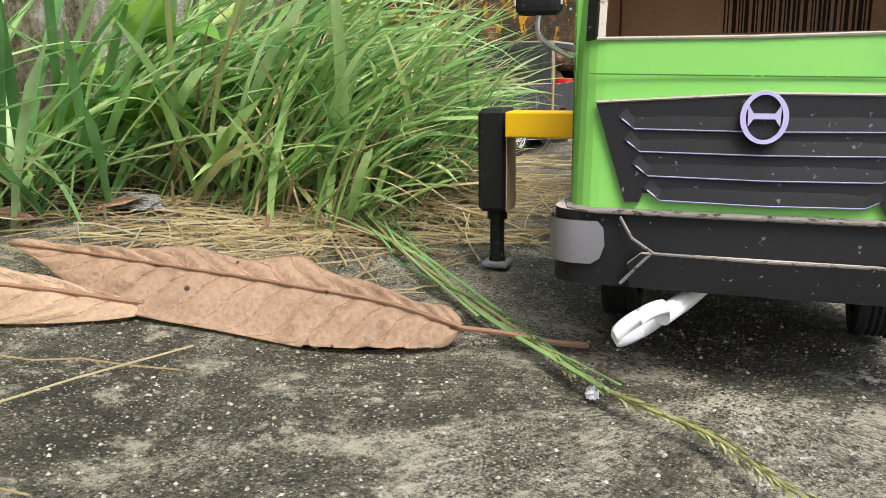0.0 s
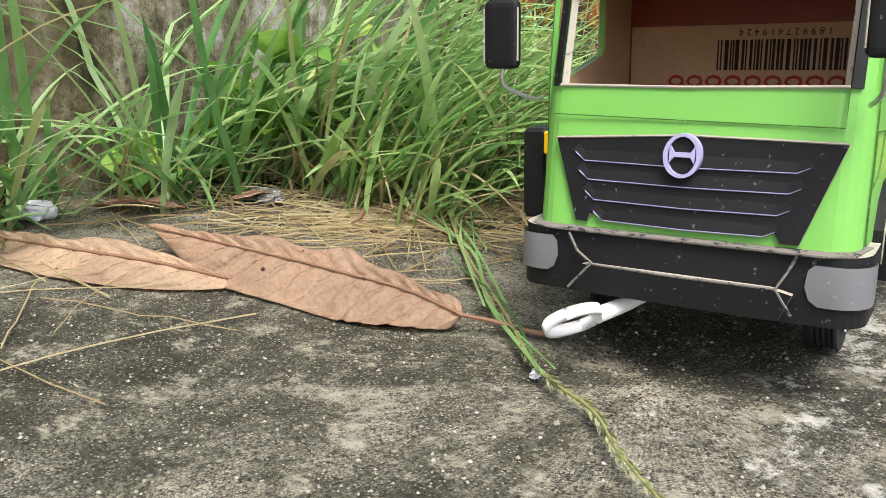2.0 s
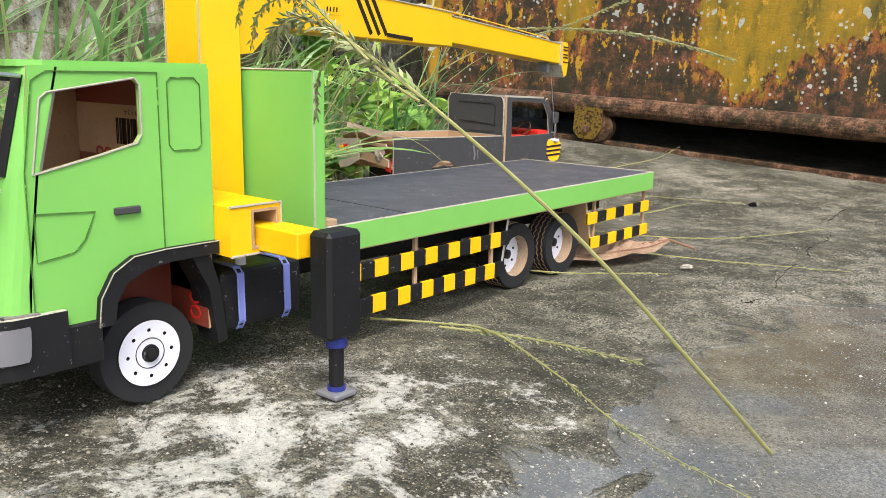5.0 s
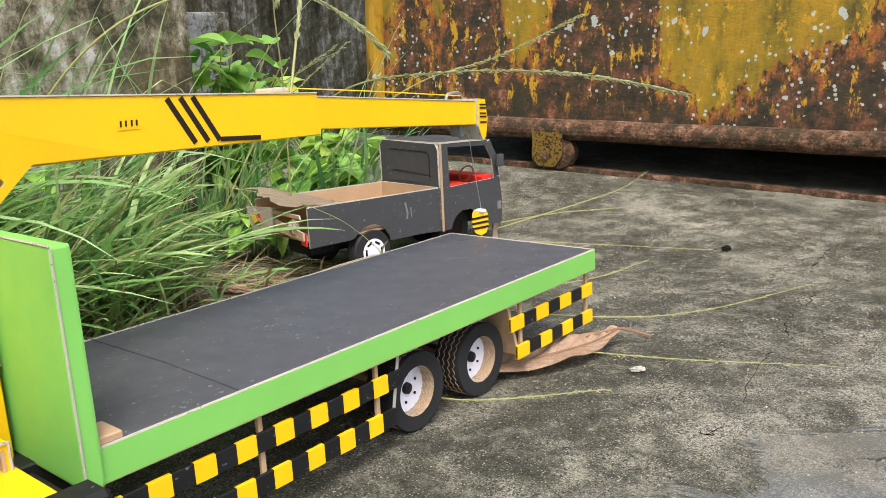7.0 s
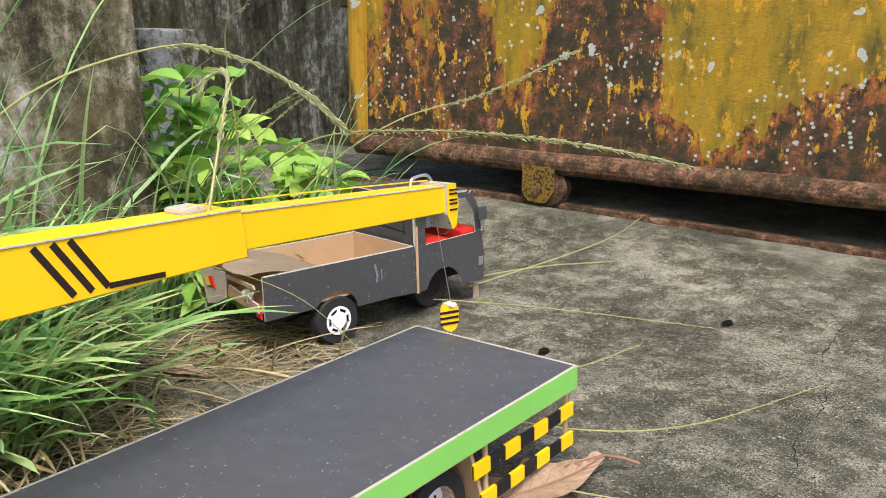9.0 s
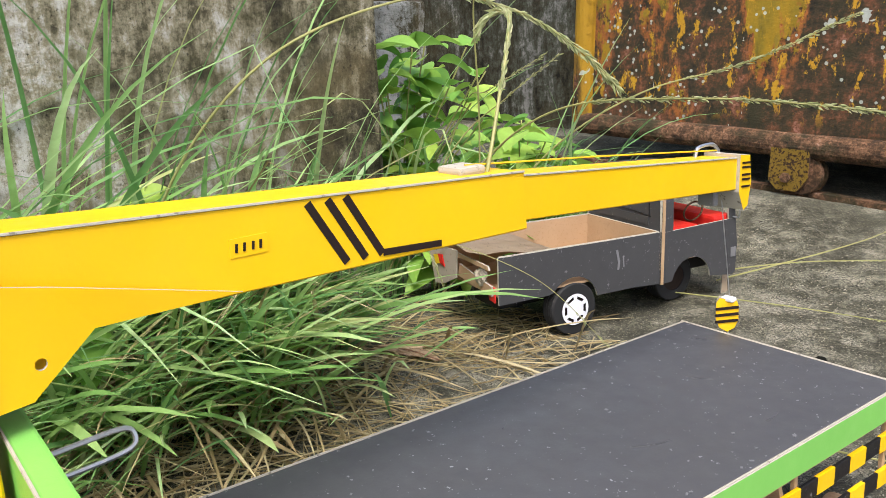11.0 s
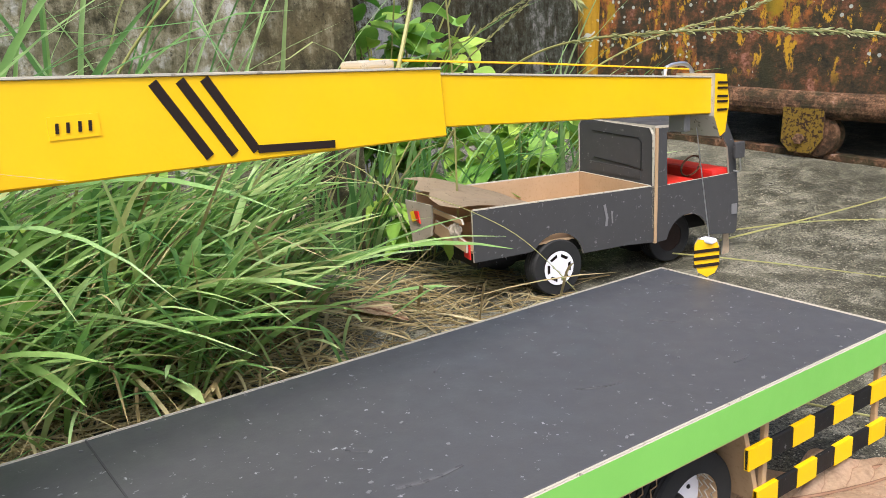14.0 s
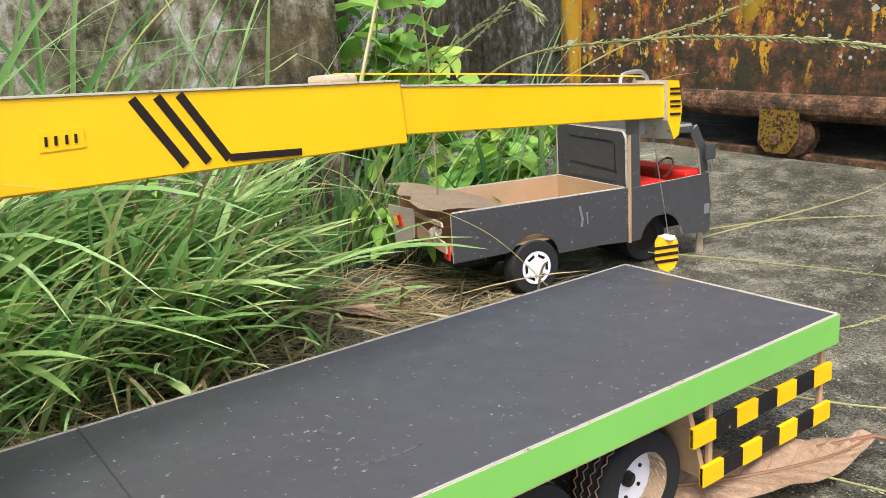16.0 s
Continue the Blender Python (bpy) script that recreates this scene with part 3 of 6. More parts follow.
gate = sliding_gate()
for hx in (-0.075, 0.9):
    outline = [(hx - 0.026, -0.004), (hx + 0.022, -0.004), (hx + 0.023, -0.038), (hx + 0.011, -0.056), (hx - 0.015, -0.056), (hx - 0.026, -0.045)]
    part("wheel_hanger", plate(outline, [circle(hx - 0.004, -0.04, 0.004, 12)], front_y(-0.018), 0.005), [FLAKED, RUST, RUST], gate, "rusty yellow wheel bracket")
    part("wheel_hanger", plate(outline, [], front_y(0.012), 0.005), [RUST, RUST, RUST], gate)
    wv, wf = lathe_x([(-0.012, 0.0), (-0.012, 0.024), (-0.006, 0.026), (-0.004, 0.020), (0.004, 0.020), (0.006, 0.026), (0.012, 0.024), (0.012, 0.0)], 28)
    smooth(part("gate_wheel", moved((wv, wf), pose(hx + 0.012, 0.0, -0.036, 0, 0, 90)), RUST, gate, "rusted grooved gate wheel"), False)
    bv, bf = lathe_x([(-0.003, 0.0), (-0.003, 0.0065), (0.006, 0.0065), (0.006, 0.0)], 6)
    part("axle_bolt", moved((bv, bf), pose(hx - 0.004, -0.019, -0.04, 0, 0, 90)), RUST, gate, "rusted hexagonal axle bolt")

rail_pts = [(-0.75 + 0.05 * i, 1.138 + 0.13 * (-0.75 + 0.05 * i)) for i in range(60)]
rail_v, rail_f = strip([(x, y, ground_height(x, y) + 0.004) for x, y in rail_pts], 0.016, (0, 0, 1), 0.002, 0.008)
tagged(part("gate_rail", (rail_v, rail_f), RAIL), "rusted steel floor rail under the gate", "rail", kind="structure")


# ---- the model crane truck ----
truck = thing("toy_crane_truck", "handmade green cardboard crane truck with a black flat bed", "toy truck")
XL, XR = -0.056, 0.0625


def y_front(z):
    """The raked face of the cab."""
    return 0.004 + max(0.0, z - 0.046) * 0.14 if z < 0.108 else 0.0127 + (z - 0.108) * 0.25


def face_skin(zs, out, depth, x_window=None, z_window=None, y_end=0.017):
    """A wrap-round front with rounded corners: rows at zs, out metres proud of the cab face, depth thick."""
    r = 0.011

    def ring(z, o):
        yf = y_front(z) - o
        pts = [(XR + o, max(y_end, yf + r + 0.001))]
        for i in range(7):
            a = math.pi / 2 * i / 6
            pts.append((XR + o - r + r * math.cos(a), yf + r - r * math.sin(a)))
        for i in range(1, 12):
            pts.append((XR - r + (XL + r - XR + r) * i / 12, yf - 0.0008 * math.sin(math.pi * i / 12)))
        for i in range(7):
            a = math.pi / 2 * (1 - i / 6)
            pts.append((XL - o + r - r * math.cos(a), yf + r - r * math.sin(a)))
        pts.append((XL - o, max(y_end, yf + r + 0.001)))
        return pts

    rows_out = [ring(z, out) for z in zs]
    rows_in = [ring(z, out - depth) for z in zs]
    w = len(rows_out[0])
    verts = [(x, y, z) for z, row in zip(zs, rows_out) for x, y in row] + [(x, y, z) for z, row in zip(zs, rows_in) for x, y in row]
    n = len(zs) * w
    keep = set()
    for j in range(len(zs) - 1):
        for i in range(w - 1):
            mx = (rows_out[j][i][0] + rows_out[j][i + 1][0]) / 2
            mz = (zs[j] + zs[j + 1]) / 2
            if z_window and z_window[0] < mz < z_window[1] and x_window[0] < mx < x_window[1]:
                continue
            keep.add((j, i))
    faces, mats = [], []
    for j, i in keep:
        a, b, c, d = j * w + i, j * w + i + 1, (j + 1) * w + i + 1, (j + 1) * w + i
        faces += [[a, d, c, b], [a + n, b + n, c + n, d + n]]
        mats += [0, 1]
        for (dj, di), (p, q) in (((-1, 0), (a, b)), ((0, 1), (b, c)), ((1, 0), (c, d)), ((0, -1), (d, a))):
            if (j + dj, i + di) not in keep:
                faces.append([p, q, q + n, p + n])
                mats.append(2)
    return verts, faces, mats


cab = part("cab_front", face_skin([0.046, 0.07, 0.09, 0.108, 0.12, 0.132, 0.144, 0.149], 0.0, 0.002, (XL + 0.008, XR - 0.008), (0.108, 0.1445)), [GREEN, CARD, PALE], truck, "bright green painted cab front with a frameless windscreen opening")
window = [(0.0225, 0.1085), (0.05, 0.1145), (0.066, 0.1185), (0.0685, 0.122), (0.0685, 0.1425), (0.066, 0.145), (0.030, 0.1395), (0.027, 0.137)]
arch = [(0.045, 0.046), (0.048, 0.056), (0.053, 0.0635), (0.061, 0.0675), (0.072, 0.0685), (0.085, 0.0685), (0.102, 0.0685)]
flank = [(0.017, 0.046), *arch, (0.102, 0.1495), (0.0245, 0.1495), (0.0195, 0.108)]
for x, inward in ((XR, -1), (XL, 1)):
    panel = part("cab_side", plate(flank, [window], side_x(x, inward), 0.0022), [GREEN, CARD, GREEN], truck, "green painted cab side with an open window")
    o = x - inward * 0.0002
    nrm = (-inward, 0, 0)
    part("door_seam", strip([(o, 0.0765, 0.0695), (o, 0.0765, 0.1475)], 0.0004, nrm), SEAM, panel)
    part("door_seam", strip([(o, 0.0765, 0.1475), (o, 0.03, 0.1475), (o, 0.0245, 0.144), (o, 0.0195, 0.11), (o, 0.019, 0.05)], 0.0004, nrm), SEAM, panel)
    part("pocket_seam", strip([(o, 0.0215, 0.0935), (o, 0.046, 0.092), (o, 0.041, 0.081), (o, 0.0365, 0.0765), (o, 0.0215, 0.0745), (o, 0.0215, 0.0935)], 0.0004, nrm), SEAM, panel)
    part("side_light_seam", strip([(o, 0.081, 0.117), (o, 0.081, 0.1435), (o, 0.083, 0.1455), (o, 0.094, 0.1455), (o, 0.097, 0.1425), (o, 0.097, 0.1165), (o, 0.095, 0.1145), (o, 0.083, 0.1145), (o, 0.081, 0.117)], 0.0004, nrm), SEAM, panel)
    hx0, hx1 = sorted((x - inward * 0.0018, x + inward * 0.001))
    part("door_handle", box(hx0, hx1, 0.054, 0.0655, 0.0895, 0.0925, 0.0004), GREYBLACK, panel, "black door handle")
    # rough torn paper round the window
    rim = [(x - inward * 0.0002, u, v) for u, v in window + window[:1]]
    part("window_edge", joined(*[tube([a, b], 0.00045, 5) for a, b in zip(rim, rim[1:])]), PALE, panel, "ragged pale cut edge")
    part("inner_carton", plate(flank, [[(u * 1.0, v) for u, v in window]], side_x(x + inward * 0.0024, inward), 0.0006), [CARD, CARD, CARD], panel)
    # wheel arch trim and mud flap
    outer_arc = [(0.043, 0.044), (0.0445, 0.056), (0.0505, 0.066), (0.060, 0.0715), (0.075, 0.0725), (0.102, 0.0725)]
    inner_arc = [(0.102, 0.0665), (0.078, 0.0665), (0.066, 0.065), (0.056, 0.0605), (0.0515, 0.053), (0.050, 0.044)]
    part("wheel_arch_trim", plate(outer_arc + inner_arc, [], side_x(x - inward * 0.0035, inward), 0.011), [BLACK, BLACK, BLACK], truck, "black card wheel arch with a pale worn edge")
    part("arch_edge", tube([(x - inward * 0.0037, u, v) for u, v in outer_arc], 0.0003, 5), PALE, truck, "pale worn edge of the wheel arch")
    fx = x - inward * 0.002
    part("mud_flap", (lambda q: plate(q, [], side_x(fx, inward), 0.016))([(0.089, 0.066), (0.098, 0.066), (0.103, 0.05), (0.106, 0.024), (0.101, 0.023), (0.097, 0.05)]), [BLACK, CARTON, BLACK], truck, "black card mud flap with printed carton back")
roof_out = [(XL + 0.001, 0.102), (XL + 0.001, 0.03), (XL + 0.006, 0.0225), (XL + 0.012, 0.0208), (XR - 0.012, 0.0208), (XR - 0.006, 0.0225), (XR - 0.001, 0.03), (XR - 0.001, 0.102)]
part("cab_roof", plate(roof_out[::-1], [], flat_z(0.1515), 0.0025), [GREEN, CARD, GREEN], truck, "green painted flat cab roof")
part("windscreen_trim", tube([(XL + 0.009, y_front(0.144) - 0.0005, 0.1445), (XR - 0.009, y_front(0.144) - 0.0005, 0.1445)], 0.0012, 6), BLACK, truck)
for sx in (XL + 0.0065, XR - 0.0065):
    part("windscreen_pillar_trim", strip([(sx, y_front(z) + 0.001, z) for z in (0.108, 0.12, 0.132, 0.146)], 0.004, (math.copysign(0.6, sx), -1, 0.2), 0.0012, 0.001), BLACK, truck, "black painted windscreen pillar")
part("windscreen_edge", tube([(XL + 0.008, y_front(0.108) - 0.0004, 0.1084), (0.0, y_front(0.108) - 0.0012, 0.108), (XR - 0.008, y_front(0.108) - 0.0004, 0.1086)], 0.0006, 6), PALE, truck, "pale cut card edge")
part("face_seam", strip([(XL + 0.006, y_front(0.0975) - 0.0012, 0.0975), (0, y_front(0.0965) - 0.0014, 0.0965), (XR - 0.008, y_front(0.0955) - 0.0006, 0.0955), (XR - 0.008, y_front(0.108) - 0.0004, 0.108)], 0.0004, (0, -1, 0)), SEAM, truck)
backwall = part("cab_back", plate(rect(XL + 0.001, XR - 0.001, 0.046, 0.1495), [], front_y(0.0985), 0.0025), [CARTON, GREEN, CARD], truck, "brown printed carton forming the cab's back wall")
part("carton_label_field", plate(rect(XL + 0.004, XR - 0.004, 0.105, 0.131), [], front_y(0.0980), 0.0004), [CARD, CARD, CARD], backwall, "plain kraft band of the printed carton")
part("cab_floor", box(XL + 0.002, XR - 0.002, 0.014, 0.098, 0.0685, 0.0705), CARD, truck)
# bar code, upside down on the carton
bars, bx = [], -0.012
bar_rng = random.Random(4)
while bx < 0.041:
    w = bar_rng.choice((0.0006, 0.0006, 0.0011, 0.0016))
    bars.append(strip([(bx + w / 2, 0.098, 0.1115), (bx + w / 2, 0.098, 0.1245)], w, (0, -1, 0), 0.0003, 0.0003))
    bx += w + bar_rng.choice((0.0005, 0.0008, 0.0012))
tagged(part("bar_code", joined(*bars), INK, backwall, "black bar code printed on the carton"), kind="stuff")
digits = bpy.data.curves.new("bar_code_digits", "FONT")
digits.body, digits.size, digits.align_x = "1 8 9 9 2 7 4 1 9 4 2 4", 0.0042, "CENTER"
tmp = bpy.data.objects.new("tmp", digits)
scene.collection.objects.link(tmp)
text_mesh = bpy.data.meshes.new_from_object(tmp)
bpy.data.objects.remove(tmp)
text_mesh.materials.clear()
text_mesh.materials.append(INK)
dig = new("bar_code_digits", text_mesh)
dig.parent, dig.matrix_basis = backwall, pose(0.016, 0.0977, 0.1290, 90, 180, 0)
red_marks = []
for i in range(9):
    mx = -0.03 + i * 0.0085
    red_marks.append(strip([(mx + 0.0032 * math.cos(a), 0.098, 0.1065 + 0.0022 * math.sin(a)) for a in (k * math.pi / 4 for k in range(9))], 0.0014, (0, -1, 0), 0.0003, 0.0003))
for mark in red_marks:
    part("printed_mark", mark, REDINK, backwall, "red printed ornament on the carton")

# grille
gr_outer = [(-0.047, 0.0885), (-0.0365, 0.0575), (-0.032, 0.0575), (-0.031, 0.0605), (0.036, 0.0605), (0.0385, 0.0565), (0.0445, 0.0565), (0.0565, 0.0905), (0.004, 0.0912)]


def on_face(u, v, d):
    return (u, y_front(v) - 0.0022 + d, v)


grille = part("grille", plate(gr_outer, [], on_face, 0.0016), [BLACK, BLACK, PALE], truck, "black painted card grille with pale worn slats")
for i, (z, half) in enumerate(((0.0835, 0.043), (0.0765, 0.041), (0.069, 0.038), (0.0615, 0.034))):
    cx = 0.0045
    slat = [(cx - half, y_front(z) - 0.0026, z), (cx - half + 0.004, y_front(z) - 0.003, z - 0.003), (cx, y_front(z) - 0.0036, z - 0.0034), (cx + half - 0.006, y_front(z) - 0.003, z - 0.003), (cx + half - 0.002, y_front(z) - 0.0026, z - 0.001)]
    part("slat", strip([(p[0], p[1] + 0.001, p[2] + 0.002) for p in slat], 0.0042, (0, -1, 0.35), 0.0006, 0.0012), BLACK, grille)
    part("slat_edge", tube(slat, 0.0003, 5), LAVENDER, grille, "pale worn slat edge")
part("grille_edge", tube([(u, y_front(v) - 0.0024, v) for u, v in ((-0.047, 0.0887), (0.004, 0.0914), (0.0566, 0.0907))], 0.0005, 5), PALE, grille)
emblem = part("emblem", plate([(0.0035 + 0.0068 * math.cos(a), 0.0845 + 0.0078 * math.sin(a)) for a in (math.pi * i / 16 for i in range(32))], [[(0.0035 + 0.0052 * math.cos(a), 0.0845 + 0.0067 * math.sin(a)) for a in (math.pi * i / 14 for i in range(28))]], lambda u, v, d: (u, y_front(v) - 0.0062 + d, v), 0.003), [LAVENDER, LAVENDER, LAVENDER], truck, "pale lavender oval emblem with a crossbar")
part("emblem_bar", plate([(-0.001, 0.0818), (0.0005, 0.0840), (0.0065, 0.0840), (0.008, 0.0818), (0.0082, 0.0885), (0.0065, 0.0856), (0.0005, 0.0856), (-0.0012, 0.0885)], [], lambda u, v, d: (u, y_front(v) - 0.006 + d, v), 0.002), [LAVENDER, LAVENDER, LAVENDER], emblem)
part("emblem_ground", plate(circle(0.0035, 0.0845, 0.0062, 28), [], lambda u, v, d: (u, y_front(v) - 0.0046 + d, v), 0.002), [BLACK, BLACK, BLACK], emblem)

# bumper
bumper = part("bumper", face_skin([0.0305, 0.034, 0.043, 0.0545], 0.0042, 0.0035, y_end=0.03), [BLACK, CARD, PALE], truck, "black painted wrap-round card bumper with pale worn edges")
bt = 0.0548


def on_bumper(x, z, out=0.0046):
    return (x, y_front(z) - out - 0.0006, z)


part("bumper_top", plate([(XL - 0.003, 0.02), (XL + 0.001, 0.004), (XL + 0.009, -0.0018), (XR - 0.009, -0.0018), (XR + 0.0, 0.004), (XR + 0.003, 0.02)], [], flat_z(0.0551), 0.0006), [DUSTY, BLACK, DUSTY], bumper, "dusty worn top of the bumper")
part("bumper_edge", tube([on_bumper(XL + 0.004, bt, 0.003), on_bumper(XL + 0.01, bt), on_bumper(-0.02, bt - 0.0003, 0.005), on_bumper(0, bt, 0.005), on_bumper(0.03, bt - 0.0003, 0.0048), on_bumper(XR - 0.01, bt), on_bumper(XR - 0.004, bt, 0.003)], [0.0006, 0.001, 0.0007, 0.0011, 0.0008, 0.001, 0.0006], 6), DUSTY, bumper, "pale frayed card edge")
part("bumper_blade", plate([(-0.033, 0.0315), (0.041, 0.0315), (0.045, 0.041), (0.038, 0.0425), (-0.030, 0.0425), (-0.034, 0.039)], [], lambda u, v, d: (u, y_front(v) - 0.0082 + d, v), 0.003), [BLACK, BLACK, PALE], bumper, "raised lower bumper blade")
for line in ([(-0.037, 0.0535), (-0.033, 0.047), (-0.026, 0.0428), (-0.028, 0.0415), (-0.036, 0.0325)], [(0.045, 0.054), (0.043, 0.049), (0.0395, 0.0425), (0.045, 0.034)], [(-0.026, 0.0428), (0.005, 0.0422), (0.0395, 0.0425)]):
    part("bumper_crease", tube([(u, y_front(v) - 0.0066 - (0.0014 if v < 0.0429 else 0), v) for u, v in line], 0.00055, 6), DUSTY, bumper, "grey worn crease")


def round_corner(sgn, a, out):
    """A point's plan place round the bumper's corner: a from 0 (front) to 1 (side)."""
    r = 0.011
    x0 = (XR if sgn > 0 else XL) + sgn * (0.0042 + out) - sgn * r
    return x0 + sgn * r * math.sin(a * math.pi / 2), r - r * math.cos(a * math.pi / 2)


for sgn in (1, -1):
    verts, faces = [], []
    m = 8
    for j, z in enumerate((0.0375, 0.0395, 0.044, 0.0495, 0.0515)):
        inset = (0.35, 0.12, 0.0, 0.05, 0.2)[j]
        for i in range(m + 1):
            a = -0.55 + inset * 0.8 + (1.25 - 0.2 * inset + 0.55 - inset * 0.8) * i / m
            if a < 0:
                x, dy = round_corner(sgn, 0, 0.0012)[0] + sgn * a * 0.016, 0.0
            elif a > 1:
                x, dy = round_corner(sgn, 1, 0.0012)[0], 0.011 + (a - 1) * 0.02
            else:
                x, dy = round_corner(sgn, a, 0.0012)
            verts.append((x, y_front(z) - 0.0054 + dy, z))
    for j in range(4):
        for i in range(m):
            q = [j * (m + 1) + i, j * (m + 1) + i + 1, (j + 2) * (m + 1) + i - m, (j + 1) * (m + 1) + i]
            faces.append(q if sgn > 0 else q[::-1])
    smooth(part("headlight", (verts, faces), LENS, truck, "dull grey headlight patch on the bumper corner"))
    sx0, sx1 = sorted(((XR if sgn > 0 else XL) + sgn * 0.0022, (XR if sgn > 0 else XL) - sgn * 0.005))
    part("cab_step", box(sx0, sx1, 0.018, 0.045, 0.029, 0.0325, 0.0008), BLACK, truck, "black card cab step")
    part("step_panel", box(min(sx1 - 0.004, sx1), sx1, 0.018, 0.045, 0.031, 0.047, 0.0006) if sgn > 0 else box(sx0, sx0 + 0.004, 0.018, 0.045, 0.031, 0.047, 0.0006), BLACK, truck)

# mirrors on bent wire arms
for sgn, hx, top_x in ((1, 0.0672, 0.059), (-1, -0.0622, -0.053)):
    up = 0.0035 if sgn > 0 else 0.0005
    mirror = part("mirror", box(hx - 0.0072, hx + 0.0072, -0.0112, -0.0062, 0.1145 + up, 0.1395 + up, 0.0030, 3), BLACK, truck, "black rounded door mirror")
    tip = hx if sgn < 0 else hx - 0.001
    part("mirror_arm", tube(glide([(top_x, 0.0225, 0.1455), (tip - sgn * 0.001, -0.004, 0.1475), (tip, -0.0085, 0.1462), (tip, -0.0085, 0.1385)], 6), 0.0008, 6), WIRE, mirror, "bent steel wire arm")
    part("mirror_arm", tube(glide([(tip, -0.0085, 0.1165 + up), (tip, -0.0075, 0.109), (top_x + sgn * 0.003, 0.004, 0.1035), (top_x + sgn * 0.002, 0.011, 0.1035)], 6), 0.0008, 6), WIRE, mirror)
    part("mirror_edge", joined(tube([(hx - 0.0071, -0.0102, 0.1175 + up), (hx - 0.0071, -0.0102, 0.1365 + up)], 0.0004, 5), tube([(hx + 0.0071, -0.0102, 0.1175 + up), (hx + 0.0071, -0.0102, 0.1365 + up)], 0.0004, 5)), PALE, mirror)


# wheels of stacked card discs
def wheel(y, sgn, x_face, width, dual):
    w = part("wheel", lathe_x([(0, 0.0148)] + [(0, 0.0230), (-0.0012, 0.0236)] + [(-0.002 - 0.0011 * i, 0.0232 if i % 2 else 0.0225) for i in range(int(width / 0.0011) - 3)] + [(-width, 0.0232), (-width, 0.0148), (0, 0.0148)], 48), [RUBBER], truck, "black tyre of stacked cardboard discs")
    w.matrix_basis = pose(x_face, y, 0.0232, 0, 0, 0 if sgn > 0 else 180)
    if dual:
        part("rim_wall", lathe_x([(-0.0002, 0.0147), (-0.0125, 0.0145)], 40), CARD, w, "corrugated card edge inside the rim")
        zig = []
        for ring_x in (-0.002, -0.005, -0.008):
            ang = [(2 * math.pi * i / 36) for i in range(37)]
            zig.append(tube([(ring_x + (0.0011 if i % 2 else -0.0011), 0.0143 * math.cos(a), 0.0143 * math.sin(a)) for i, a in enumerate(ang)], 0.00035, 4))
        part("corrugation", joined(*zig), PALE, w, "pale zigzag card flutes")
        groove = []
        for ring_x in (-0.004, -0.008, -0.012, -0.016):
            groove.append(tube([(ring_x + (0.0008 if i % 2 else -0.0008), 0.0234 * math.cos(2 * math.pi * i / 60), 0.0234 * math.sin(2 * math.pi * i / 60)) for i in range(61)], 0.0003, 4))
        part("tread_flute", joined(*groove), CARD, w, "card flutes showing on the tread")
        depth = -0.009
        rim = part("rim", plate(circle(0, 0, 0.0147, 36), [], lambda u, v, d: (depth - d, u, v), 0.0015), [WHITE, WHITE, WHITE], w, "white paper wheel disc")
        part("hub_cap", lathe_x([(depth, 0.0035), (depth + 0.002, 0.0032), (depth + 0.0026, 0.0)], 18), BLACK, w)
        nuts = [plate(circle(0.0085 * math.cos(k), 0.0085 * math.sin(k), 0.0009, 8), [], lambda u, v, d: (depth + 0.0006 - d, u, v), 0.001)[:2] for k in (2 * math.pi * i / 6 + 0.4 for i in range(6))]
        part("wheel_nuts", joined(*nuts), BLACK, w)
    else:
        rim = part("rim", plate(circle(0, 0, 0.0152, 40), [circle(0.0108 * math.cos(k), 0.0108 * math.sin(k), 0.0009, 8) for k in (2 * math.pi * i / 8 for i in range(8))], lambda u, v, d: (0.0012 - d, u, v), 0.002), [WHITE, WHITE, INK], w, "white paper wheel disc with eight holes")
        part("rim_ground", plate(circle(0, 0, 0.0150, 30), [], lambda u, v, d: (-0.0003 - d, u, v), 0.001), [INK, INK, INK], w)
        part("hub_cap", lathe_x([(0.001, 0.0042), (0.0022, 0.004), (0.0024, 0.0026), (0.004, 0.0024), (0.0042, 0.0)], 20), BLACK, w, "black hub cap")
        part("rim_ring", lathe_x([(0.0012, 0.0072), (0.0015, 0.0071), (0.0015, 0.0069), (0.0012, 0.0068)], 32), INK, w)
    smooth(w, False)
    return w


for sgn in (1, -1):
    xo = 0.053 if sgn > 0 else -0.05
    wheel(0.0715, sgn, xo, 0.0125, False)
    wheel(0.3575, sgn, sgn * 0.0545, 0.019, True)
    wheel(0.4185, sgn, sgn * 0.0545, 0.019, True)
for y in (0.0715, 0.3575, 0.4185):
    part("axle", tube([(-0.045, y, 0.0232), (0.045, y, 0.0232)], 0.0028, 10), CARD, truck)

